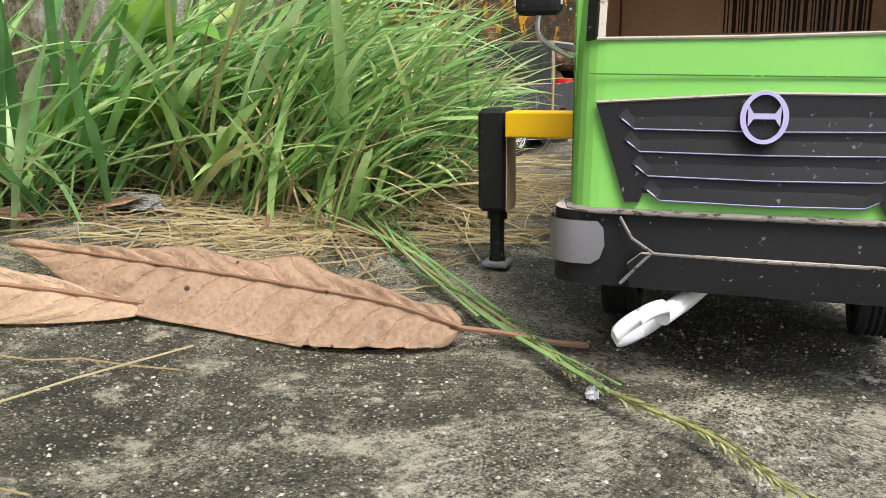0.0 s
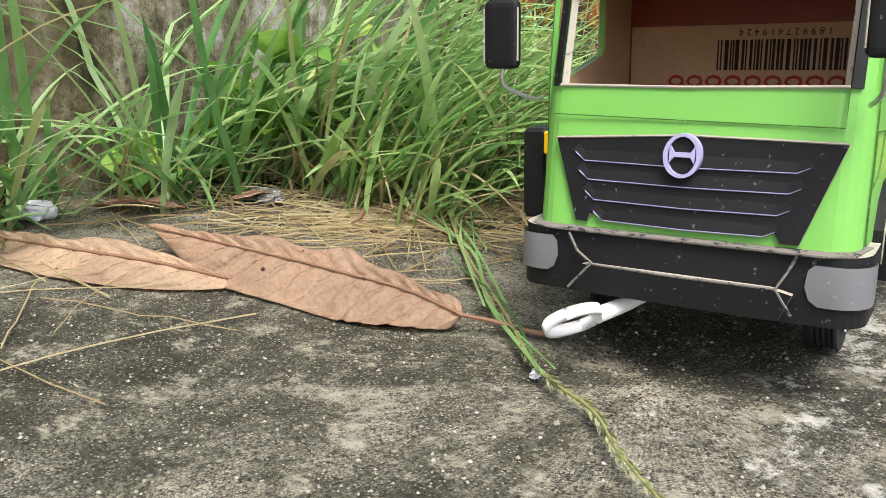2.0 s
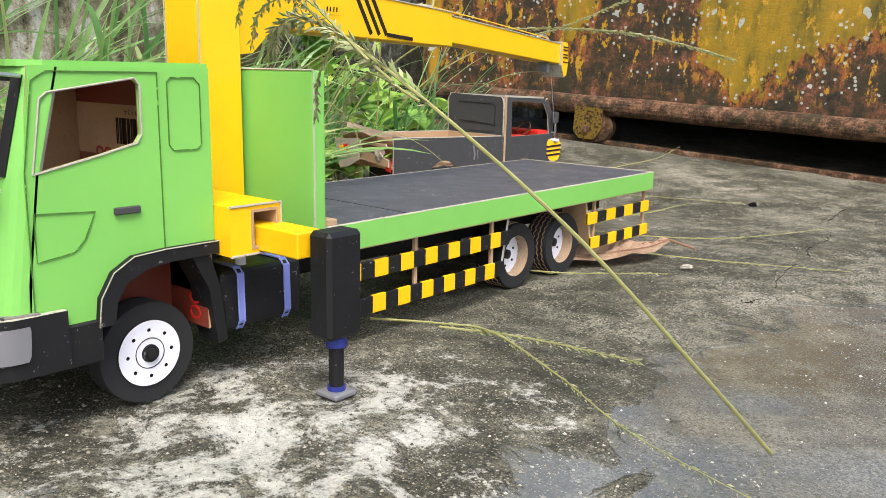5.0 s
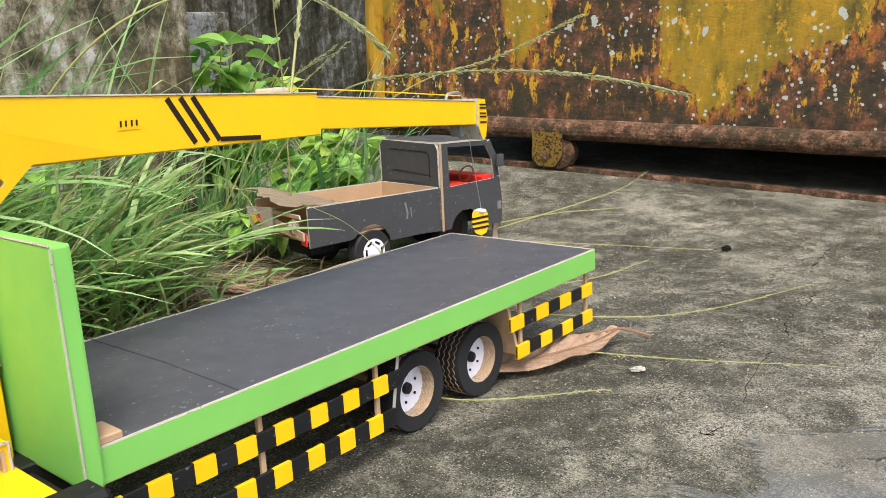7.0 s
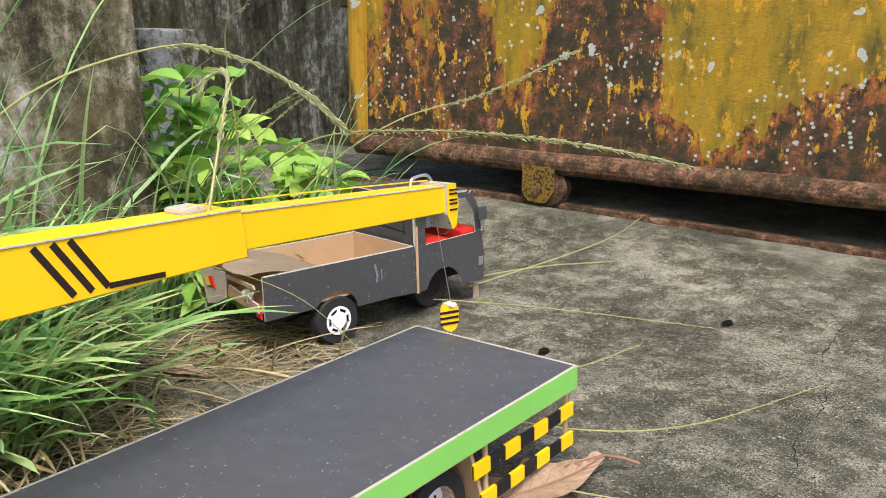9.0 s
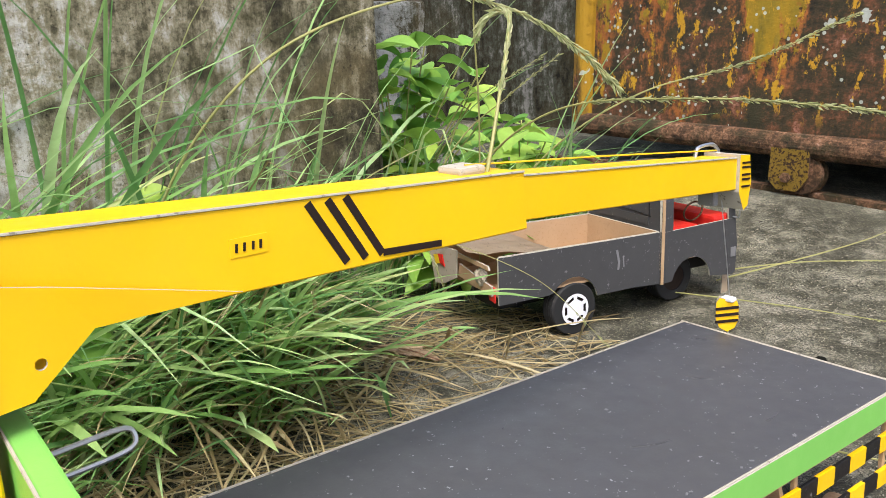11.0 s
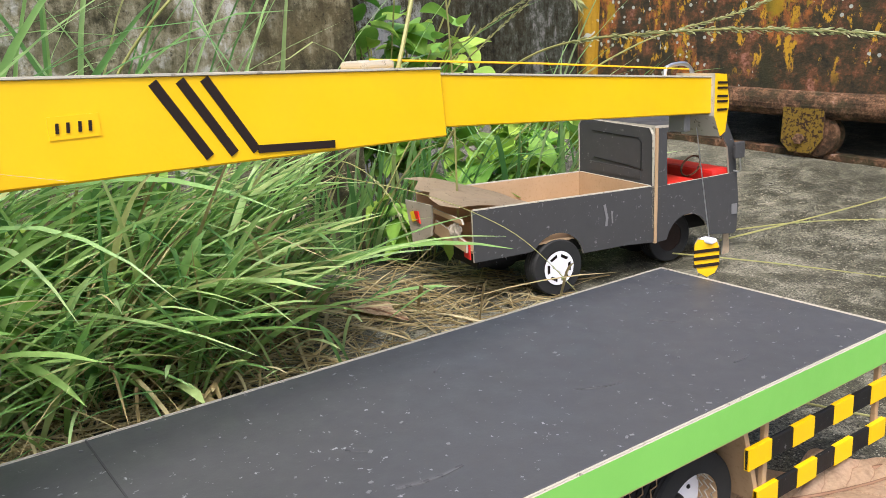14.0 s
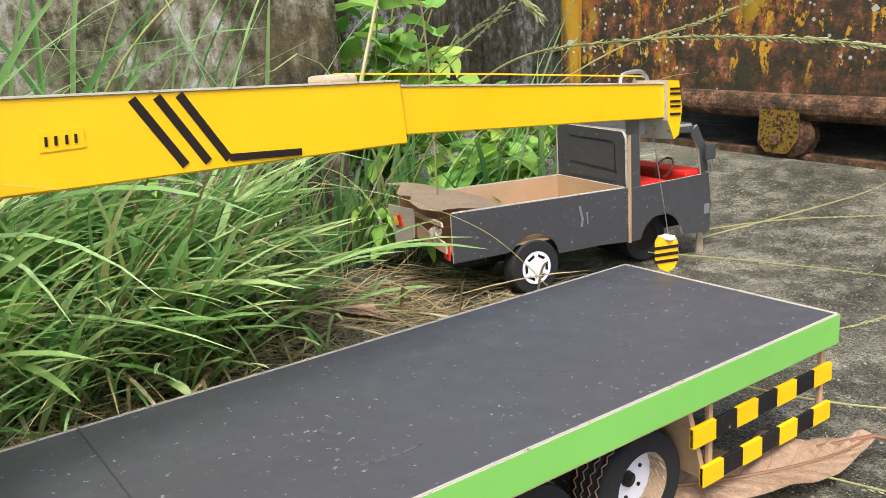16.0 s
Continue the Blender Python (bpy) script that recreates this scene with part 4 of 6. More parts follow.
# chassis and bed
part("chassis", box(-0.028, 0.028, 0.09, 0.52, 0.036, 0.057, 0.0008), BLACK, truck, "black card chassis beam")
part("chassis_front", box(-0.03, 0.03, 0.02, 0.1, 0.03, 0.066, 0.001), CARTON, truck)
bed = part("bed", box(-0.0645, 0.0645, 0.165, 0.5395, 0.0665, 0.0700, 0.0004), DECK, truck, "matt black flat load bed")
part("bed_seam", joined(strip([(-0.064, 0.232, 0.0701), (0.0, 0.2335, 0.0701), (0.064, 0.231, 0.0701)], 0.0006, (0, 0, 1), 0.0003)), GREYBLACK, bed)
for nm, pl in (("bed_side", plate(rect(0.163, 0.541, 0.0555, 0.0698), [], side_x(0.0665, -1), 0.002)), ("bed_side", plate(rect(0.163, 0.541, 0.0555, 0.0698), [], side_x(-0.0665, 1), 0.002)), ("bed_tail", plate(rect(-0.0645, 0.0645, 0.0555, 0.0698), [], lambda u, v, d: (u, 0.5412 - d, v), 0.0018))):
    part(nm, pl, [GREEN, CARD, PALE], truck, "green painted card skirt of the bed")
part("bed_edge", joined(tube([(0.0655, 0.166, 0.0699), (0.0655, 0.54, 0.0699)], 0.0005, 5), tube([(-0.0655, 0.166, 0.0699), (-0.0655, 0.54, 0.0699)], 0.0004, 5), tube([(-0.0655, 0.5405, 0.0699), (0.0655, 0.5405, 0.0699)], 0.0005, 5)), PALE, bed, "pale cut card edge")
part("bed_under_edge", tube([(0.0657, 0.166, 0.0553), (0.0657, 0.3, 0.0551), (0.0657, 0.54, 0.0553)], 0.0006, 5), CARD, bed)
part("headboard", box(-0.067, 0.0685, 0.1572, 0.1652, 0.0555, 0.1495, 0.0012, 2), GREEN, truck, "tall green headboard between cab and bed")
part("headboard_edge", joined(tube([(0.0687, 0.1577, 0.057), (0.0687, 0.1577, 0.149)], 0.0005, 5), tube([(-0.066, 0.1573, 0.1496), (0.0685, 0.1573, 0.1497)], 0.0005, 5)), PALE, truck)
part("bed_step", box(0.05, 0.0655, 0.1655, 0.176, 0.0702, 0.0735, 0.0005), CARD, truck)

# scuffs, glue specks and chips on the load bed
sc = random.Random(44)
for x, y, ln, a in ((0.020, 0.39, 0.020, 0.9), (-0.012, 0.47, 0.014, 0.3), (0.036, 0.30, 0.024, 1.2), (-0.03, 0.36, 0.010, 2.0), (0.044, 0.455, 0.012, 1.4), (0.004, 0.30, 0.009, 0.5), (-0.045, 0.52, 0.012, 0.1)):
    part("scuff", strip([(x + ln * q * math.cos(a + 0.3 * q), y + ln * q * math.sin(a + 0.3 * q), 0.0701) for q in (0, 0.33, 0.66, 1)], sc.uniform(0.0006, 0.0014), (0, 0, 1), 0.0002, 0.0003), SCUFF, bed, "faint grey scuff")
specks = []
for _ in range(70):
    x, y = sc.uniform(-0.06, 0.06), sc.uniform(0.2, 0.53)
    if sc.random() < 0.45:
        x = sc.uniform(0.055, 0.0635)
    d = sc.uniform(0.0004, 0.0016)
    specks.append(strip([(x, y, 0.0701), (x + d * sc.uniform(-1, 1), y + d, 0.0701)], d * sc.uniform(0.4, 1.0), (0, 0, 1), 0.00025, 0.0003))
tagged(part("glue_specks", joined(*specks), LENS, bed, "pale glue specks and chipped paint"), kind="stuff")

# striped side guards
def guard(y0, y1, z0, z1, n, first):
    rail = part("side_guard", box(0.0622, 0.0640, y0, y1, z0, z1, 0.0003), BLACK, truck, "black card side guard rail with yellow blocks")
    for i in range(first, n, 2):
        a, b = y0 + (y1 - y0) * i / n, y0 + (y1 - y0) * (i + 1) / n
        part("yellow_block", box(0.0621, 0.0643, a, b, z0 - 0.00015, z1 + 0.00015, 0.0001), YELLOW, rail)
    return rail


guard(0.162, 0.335, 0.0365, 0.046, 16, 0)
guard(0.162, 0.329, 0.016, 0.0258, 16, 0)
guard(0.438, 0.5405, 0.0365, 0.0452, 7, 0)
guard(0.4445, 0.5405, 0.0165, 0.0252, 7, 0)
for y in (0.166, 0.242, 0.318, 0.452, 0.536):
    part("guard_post", box(0.0598, 0.0622, y - 0.0013, y + 0.0013, 0.017, 0.057, 0.0003), CARD, truck, "cardboard stick post")
for y0, y1, z in ((0.436, 0.447, 0.0),):
    part("wheel_flap", (lambda a, b: plate([(a, 0.055), (a + 0.0025, 0.055), (b + 0.0025, 0.0185), (b, 0.0185)], [], side_x(0.0622, -1), 0.022))(y0, y1), [CARD, BLACK, CARD], truck, "card flap beside the rear wheels")

part("front_wheel_flap", plate([(0.334, 0.055), (0.3365, 0.055), (0.3295, 0.02), (0.327, 0.02)], [], side_x(0.0622, -1), 0.02), [PALE, BLACK, BLACK], truck, "black card flap with a pale cut edge")
part("arch_panel", plate(rect(0.02, 0.0605, 0.03, 0.067), [], front_y(0.0985), 0.0012), [CARTON, BLACK, CARD], truck, "red printed carton inside the wheel arch")
for i in range(4):
    part("printed_mark", strip([(0.05 + 0.004 * math.cos(a), 0.0985, 0.036 + 0.0075 * i + 0.003 * math.sin(a)) for a in (k * math.pi / 4 for k in range(9))], 0.0012, (0, -1, 0), 0.0003, 0.0003), RED, truck, "red printed ornament")

# fuel tank
tank = part("fuel_tank", box(0.03, 0.0605, 0.1065, 0.1555, 0.026, 0.0555, 0.004, 3), BLACK, truck, "black rounded fuel tank with blue straps")
for y in (0.117, 0.145):
    ring = [(0.032, y, 0.0563), (0.057, y, 0.0563), (0.0608, y, 0.0532), (0.0613, y, 0.03), (0.0585, y, 0.0254)]
    v, f = [], []
    for x, yy, z in ring:
        v += [(x, yy - 0.0016, z), (x, yy + 0.0016, z)]
    f = [[2 * i, 2 * i + 1, 2 * i + 3, 2 * i + 2] for i in range(len(ring) - 1)]
    part("tank_strap", joined((v, f), tube([(x, yy - 0.0016, z) for x, yy, z in ring], 0.0005, 5), tube([(x, yy + 0.0016, z) for x, yy, z in ring], 0.0005, 5)), STRAP, tank, "lavender-blue tank strap")
part("tank_cap", tube([(0.052, 0.1235, 0.0555), (0.052, 0.1235, 0.0605)], 0.0028, 12), WHITE, tank, "grey tank filler cap")

# outriggers
obox = part("outrigger_box", plate(rect(0.1025, 0.1315, 0.0655, 0.0885), [rect(0.1150, 0.1290, 0.0685, 0.0855)], side_x(0.074, -1), 0.145), [YELLOW, YELLOW, YELLOW], truck, "yellow card outrigger housing with an open end")
part("housing_edge", joined(*[tube([a, b], 0.0006, 5) for a, b in (((0.0742, 0.1025, 0.0885), (0.0742, 0.1315, 0.0885)), ((0.0742, 0.1315, 0.0885), (0.0742, 0.1315, 0.0655)), ((0.0742, 0.1025, 0.0655), (0.0742, 0.1315, 0.0655)))]), PALE, obox)
part("housing_lining", plate(rect(0.1142, 0.1298, 0.0677, 0.0863), [rect(0.1155, 0.1285, 0.0690, 0.0850)], side_x(0.0745, -1), 0.05), [CARD, CARD, CARD], obox, "bare card lining")
for sgn in (1, -1):
    ox = 0.110 if sgn > 0 else -0.1155
    oy = 0.1335
    a, b = sorted((sgn * 0.03, ox - sgn * 0.008))
    part("outrigger_beam", box(a, b, 0.1285 - 0.0105, 0.1285 + 0.005, 0.0665, 0.0785, 0.0006), YELLOW, truck, "yellow card outrigger beam")
    leg = part("outrigger_leg", box(ox - 0.0072, ox + 0.0072, oy - 0.0105, oy + 0.0105, 0.0295, 0.0795, 0.002, 1), BLACK, truck, "black eight-sided outrigger leg")
    if sgn < 0:
        part("leg_card_face", plate(rect(oy - 0.0105, oy + 0.006, 0.03, 0.066), [], lambda u, v, d: (ox + 0.0078 - d, u, v), 0.0006), [CARD, CARD, CARD], leg, "bare card inner face")
    part("leg_collar", tube([(ox, oy, 0.0245), (ox, oy, 0.030)], 0.0050, 14), BLUE if sgn > 0 else BLACK, leg, "dark blue collar" if sgn > 0 else "black collar")
    part("inner_leg", tube([(ox, oy, 0.0028), (ox, oy, 0.026)], 0.0036, 14), BLACK, leg)
    part("leg_ring", tube([(ox, oy, 0.0030), (ox, oy, 0.0052)], 0.0043, 12), BLUE if sgn > 0 else BLACK, leg)
    part("foot_pad", box(ox - 0.0068, ox + 0.0068, oy - 0.0068, oy + 0.0068, 0.0002, 0.0030, 0.0007), LENS, leg, "grey card foot pad")

# crane
column = part("crane_column", box(-0.0145, 0.0155, 0.1295, 0.1545, 0.05, 0.2022, 0.0006), YELLOW, truck, "yellow card crane column")
part("column_edge", joined(*[tube([(x, y, 0.06), (x, y, 0.202)], 0.0004, 5) for x, y in ((0.0156, 0.1294), (-0.0146, 0.1294))]), PALE, column)
B = pose(0.0055, 0.1690, 0.0, 0, 0, 4.2)
# boom in its own line: u along, from the column out; x is the face towards the open side


def boom_box(x0, x1, pts, bevel=0.0):
    """A boom section: side outline pts (u, z) between x0 and x1."""
    verts = [(x, u, z) for x in (x0, x1) for u, z in pts]
    n = len(pts)
    faces = [list(range(n))[::-1], [n + i for i in range(n)]] + [[i, (i + 1) % n, n + (i + 1) % n, n + i] for i in range(n)]
    bm = bmesh.new()
    vs = [bm.verts.new(v) for v in verts]
    for f in faces:
        bm.faces.new([vs[i] for i in f])
    bmesh.ops.recalc_face_normals(bm, faces=bm.faces)
    if bevel:
        bmesh.ops.bevel(bm, geom=bm.edges[:], offset=bevel, segments=1, affect="EDGES")
    return bm


boom = part("boom", boom_box(-0.026, -0.001, [(-0.032, 0.1725), (0.190, 0.1680), (0.1885, 0.1920), (-0.032, 0.2025)], 0.0006), YELLOW, truck, "yellow card crane boom with black stripes")
boom.matrix_basis = B
part("boom_extension", boom_box(-0.0235, -0.0035, [(0.17, 0.1725), (0.359, 0.1592), (0.359, 0.1765), (0.17, 0.1915)], 0.0005), YELLOW, boom, "slimmer yellow telescoping boom section")
part("boom_gusset", plate([(-0.022, 0.1565), (-0.004, 0.1578), (0.0140, 0.1728), (0.0600, 0.1717), (0.0050, 0.1865), (-0.022, 0.1930)], [circle(-0.001, 0.1672, 0.0017, 10)], lambda u, v, d: (0.0005 + 0.10 * max(0.0, 0.045 - u) - d, u, v), 0.0012), [YELLOW, YELLOW, PALE], boom, "yellow card cheek plate with a pivot hole")
part("boom_gusset", plate([(-0.022, 0.1565), (-0.004, 0.1578), (0.0140, 0.1728), (-0.022, 0.1750)], [], lambda u, v, d: (-0.003 - d, u, v), 0.022), [YELLOW, YELLOW, PALE], boom)
part("boom_edge", joined(tube([(-0.0008, -0.03, 0.2025), (-0.0008, 0.188, 0.1921)], 0.0005, 5), tube([(-0.0034, 0.189, 0.1901), (-0.0034, 0.358, 0.1768)], 0.0005, 5)), PALE, boom, "pale cut card edge")
for u in (0.0860, 0.0938, 0.1010):
    part("boom_stripe", strip([(-0.001, u, 0.1950), (-0.001, u + 0.0140, 0.1727)], 0.0028, (1, 0, 0), 0.0004, 0.0004), INK, boom, "black slanted stripe")
part("boom_stripe", strip([(-0.001, 0.1155, 0.1730), (-0.001, 0.1425, 0.1713)], 0.0024, (1, 0, 0), 0.0005, 0.0004), INK, boom)
part("boom_plate", plate(rect(0.0575, 0.0705, 0.1824, 0.1884), [], lambda u, v, d: (-0.0007 - d, u, v), 0.0008), [YELLOW, YELLOW, ORANGE], boom, "small yellow name tag with dark bars")
for u in (0.0595, 0.0622, 0.0652, 0.0678):
    part("tag_bar", strip([(-0.0007, u, 0.1840), (-0.0007, u + 0.0003, 0.1867)], 0.0008, (1, 0, 0), 0.0003, 0.0003), INK, boom)
part("boom_pulley", box(-0.022, -0.008, 0.160, 0.174, 0.1925, 0.1962, 0.0015, 2), PALE, boom, "pale pulley block on the boom")
part("boom_line", tube([(-0.012, 0.166, 0.1965), (-0.012, 0.25, 0.190), (-0.012, 0.352, 0.181)], 0.0004, 5), ORANGE, boom, "thin yellow hoist line")
part("tip_loop", tube(glide([(-0.019, 0.342, 0.1775), (-0.019, 0.345, 0.1825), (-0.019, 0.359, 0.183), (-0.019, 0.365, 0.179), (-0.019, 0.364, 0.176)], 5), 0.0011, 6), WIRE, boom, "bent wire loop on the boom tip")
nose = part("boom_nose", plate([(0.3585, 0.1785), (0.3685, 0.1775), (0.3712, 0.163), (0.3685, 0.1495), (0.3640, 0.1475), (0.3585, 0.158)], [], lambda u, v, d: (-0.0015 - d, u, v), 0.022), [YELLOW, YELLOW, PALE], boom, "yellow boom nose plate with dark bars")
part("nose_bars", joined(*[strip([(-0.0014, 0.3605, z), (-0.0014, 0.3692, z - 0.0006)], 0.0011, (1, 0, 0), 0.0004, 0.0003) for z in (0.174, 0.1715, 0.1675, 0.165, 0.161)]), INK, nose)
part("nose_tab", box(-0.018, -0.008, 0.3445, 0.349, 0.1515, 0.1615, 0.0006), LENS, boom, "grey tab under the tip")
HX, HY = -0.0370, 0.5430
hook = part("hook_block", plate([(-0.0062, 0.0875), (-0.0045, 0.0905), (0.0052, 0.0895), (0.0064, 0.0865), (0.0066, 0.0775), (0.0045, 0.0725), (0.0005, 0.0700), (-0.0040, 0.0722), (-0.0062, 0.0775)], [], lambda u, v, d: (HX + u * 0.8 - d * 0.6, HY + d * 0.8 + u * 0.6, v), 0.0045), [YELLOW, YELLOW, PALE], truck, "yellow card hook block with slanted black stripes")
for z in (0.0755, 0.0795, 0.0835):
    part("hook_stripe", strip([(HX - 0.0052, HY - 0.0039, z), (HX + 0.0052, HY + 0.0039, z + 0.0022)], 0.0017, (0.6, -0.8, 0), 0.0006, 0.0004), INK, hook)
part("torn_top", box(HX - 0.0042, HX + 0.0036, HY - 0.0008, HY + 0.0042, 0.0885, 0.0912, 0.0007), WHITE, hook, "torn white paper edge")
part("hook_wire", tube(glide([(HX, HY + 0.002, 0.0705), (HX + 0.0005, HY + 0.002, 0.067), (HX + 0.002, HY + 0.003, 0.0652), (HX + 0.0035, HY + 0.004, 0.0668)], 5), 0.0005, 6), WIRE, hook, "small bent wire hook")
part("hoist_line", tube([(HX, HY + 0.002, 0.0905), (-0.0345, 0.5290, 0.152)], 0.0003, 5), WIRE, hook, "thin thread")

# wire lever on the headboard
part("wire_lever", tube(glide([(-0.066, 0.1655, 0.1055), (-0.070, 0.190, 0.106), (-0.073, 0.206, 0.1055), (-0.0725, 0.210, 0.102), (-0.070, 0.207, 0.098), (-0.068, 0.190, 0.0965), (-0.066, 0.1655, 0.096)], 6), 0.0011, 6), WIRE, truck, "bent wire lever")

# tow strap
loop = []
for i in range(25):
    a = 2 * math.pi * i / 24
    loop.append(Vector((-0.0275, -0.0175, 0.0235)) + Vector((-0.43, -0.9, 0.0)) * 0.0135 * math.cos(a) + Vector((0.55, -0.26, 0.79)) * 0.0062 * math.sin(a))
strap_v, strap_f = [], []
for p in loop:
    strap_v += [p + Vector((0.3, -0.1, -0.45)) * 0.0032 * s for s in (-1, 1)] + [p * 1.0 + Vector((0.3, -0.1, -0.45)) * 0.0032 * s + Vector((0.0, 0.0012, 0.0012)) for s in (1, -1)]
for i in range(24):
    for s in range(4):
        a, b = 4 * i + s, 4 * i + (s + 1) % 4
        strap_f.append([a, b, b + 4, a + 4])
STRAPWHITE = painted("white_strap", (0.8, 0.8, 0.8), 0.5, 0.4, (0.6, 0.58, 0.5), 0.8)
tow = smooth(part("tow_loop", (strap_v, strap_f), STRAPWHITE, truck, "white plastic strap tow loop"))
part("tow_strap_end", smooth_tube([(-0.0225, -0.0070, 0.0238), (-0.016, 0.006, 0.026), (-0.008, 0.022, 0.03)], [0.0032, 0.003, 0.0026]), STRAPWHITE, truck)


# ---- the charcoal pickup model ----
pick = thing("toy_pickup", "handmade charcoal cardboard pickup with an open bed and torn tail", "toy truck", pose(-0.212, 0.705, 0.0005, 0, 0, -9))
PW = 0.1


def arc(cv, cz, r, a0, a1, n=10):
    return [(cv + r * math.cos(math.radians(a0 + (a1 - a0) * i / n)), cz + r * math.sin(math.radians(a0 + (a1 - a0) * i / n))) for i in range(n + 1)]


bed_line = [(-0.168, 0.0385), (-0.120, 0.0385), *arc(-0.095, 0.0245, 0.0255, 143, 12), (-0.03, 0.0295), (0.0, 0.0275), (0.0, 0.0745), (-0.06, 0.0755), (-0.168, 0.0775)]
cab_line = [(0.0, 0.027), (0.0125, 0.0275), *arc(0.0365, 0.023, 0.0235, 168, 5), (0.088, 0.0215), (0.0915, 0.024), (0.0925, 0.05), (0.0895, 0.0755), (0.0, 0.0735)]
for u, inward in ((0.0, -1), (-PW, 1)):
    side = part("bed_side", plate(bed_line, [], side_x(u, inward), 0.002), [GREYBLACK, CARD, PALE], pick, "charcoal painted card bed side")
    part("cab_side", plate(cab_line, [], side_x(u - inward * 0.0003, inward), 0.002), [GREYBLACK, CARD, PALE], pick, "charcoal painted card door panel")
    part("pillar_edge", tube([(u - inward * 0.0012, 0.0005, 0.027), (u - inward * 0.0012, 0.001, 0.075), (u - inward * 0.0008, 0.0015, 0.1215)], 0.0014, 5), CARD, pick, "bare card edge of the cab wall")
    part("rear_pillar", plate([(0.0, 0.0735), (0.0135, 0.0738), (0.0125, 0.117), (0.07, 0.1135), (0.0735, 0.1195), (0.0, 0.1215)], [], side_x(u, inward), 0.002), [GREYBLACK, GREYBLACK, PALE], pick, "charcoal card window frame")
    part("front_pillar", plate([(0.0815, 0.0745), (0.0895, 0.0755), (0.0865, 0.1), (0.0765, 0.1195), (0.069, 0.1145), (0.0785, 0.098)], [], side_x(u, inward), 0.002), [GREYBLACK, GREYBLACK, PALE], pick)
part("bed_floor", box(-PW + 0.002, -0.002, -0.164, -0.002, 0.0425, 0.0445), CARD, pick, "tan cardboard bed floor")
part("bed_front", plate(rect(-PW + 0.002, -0.002, 0.043, 0.0755), [], front_y(-0.0045), 0.002), [CARD, CARD, PALE], pick, "tan cardboard bulkhead")
rear_wall = [(-PW, 0.04), (0.0, 0.04), (0.0, 0.116), (-0.004, 0.1215), (-PW + 0.005, 0.1235), (-PW, 0.118)]
part("cab_back", plate(rear_wall, [], front_y(-0.002), 0.0025), [GREYBLACK, GREYBLACK, PALE], pick, "charcoal card cab rear wall with a pressed panel")
part("back_panel", plate([(-PW + 0.014, 0.079), (-0.014, 0.079), (-0.015, 0.086), (-PW + 0.015, 0.087)], [], front_y(-0.0028), 0.001), [GREYBLACK, GREYBLACK, GREYBLACK], pick)
part("cab_roof", plate([(0.0005, 0.0), (0.0005, 0.068), (-0.006, 0.076), (-PW + 0.006, 0.076), (-PW - 0.0005, 0.068), (-PW - 0.0005, 0.0)], [], lambda u, v, d: (u, v, 0.1235 - 0.03 * v - d + 0.0012 * math.sin(u * 60)), 0.0022), [GREYBLACK, GREYBLACK, PALE], pick, "charcoal card cab roof, slightly sagging")
part("cab_front", plate(rect(-PW + 0.001, -0.001, 0.024, 0.076), [], lambda u, v, d: (u, 0.0915 - d, v), 0.002), [GREYBLACK, CARD, PALE], pick)
part("cab_floor", box(-PW + 0.002, -0.002, 0.0, 0.089, 0.045, 0.047), CARD, pick)
part("dashboard", box(-PW + 0.004, -0.004, 0.066, 0.089, 0.064, 0.079, 0.003, 2), RED, pick, "red dashboard")
part("seat", box(-0.05, -0.006, 0.012, 0.05, 0.047, 0.074, 0.003, 2), RED, pick, "red seat")
part("steering_wheel", moved(tube([(0.010 * math.cos(a), 0, 0.010 * math.sin(a)) for a in (2 * math.pi * i / 20 for i in range(21))], 0.0009, 6), pose(-0.026, 0.062, 0.081, -35)), RUST, pick, "thin wire steering wheel")
mir = part("mirror", box(0.0045, 0.0075, 0.080, 0.091, 0.0885, 0.1025, 0.0012, 2), GREYBLACK, pick, "charcoal door mirror")
part("mirror_arm", tube(glide([(0.0, 0.086, 0.077), (0.006, 0.0875, 0.0775), (0.0062, 0.0865, 0.0885)], 5), 0.0007, 5), WIRE, mir)
part("side_badge", plate(rect(0.0845, 0.0905, 0.039, 0.048), [], side_x(0.001, -1), 0.0008), [LENS, LENS, LENS], pick, "small grey badge")
part("scratch", joined(strip([(0.0003, -0.05, 0.066), (0.0003, -0.0475, 0.055), (0.0003, -0.0485, 0.0485)], 0.0022, (1, 0, 0), 0.0002, 0.0004), strip([(0.0003, -0.043, 0.06), (0.0003, -0.0422, 0.05)], 0.0012, (1, 0, 0), 0.0002, 0.0004)), LENS, pick, "pale glue scratch")
# pressed panel lines and scuffs
for line in ([(-0.014, 0.086), (-0.014, 0.109), (-0.017, 0.1125), (-PW + 0.020, 0.1140)], [(-0.012, 0.0865), (-0.03, 0.0885), (-PW + 0.022, 0.0905)]):
    part("pressed_line", tube([(u, -0.0022, v) for u, v in line], 0.0005, 5), BLACK, pick, "dark pressed line in the card")
part("corner_edge", tube([(0.0006, -0.0022, 0.078), (0.0004, -0.0024, 0.116), (-0.0035, -0.0022, 0.1216)], 0.0006, 5), PALE, pick, "pale worn card edge")
part("corner_edge", tube([(-PW, -0.0022, 0.076), (-PW, -0.0024, 0.118), (-PW + 0.005, -0.0022, 0.1236)], 0.0006, 5), PALE, pick)
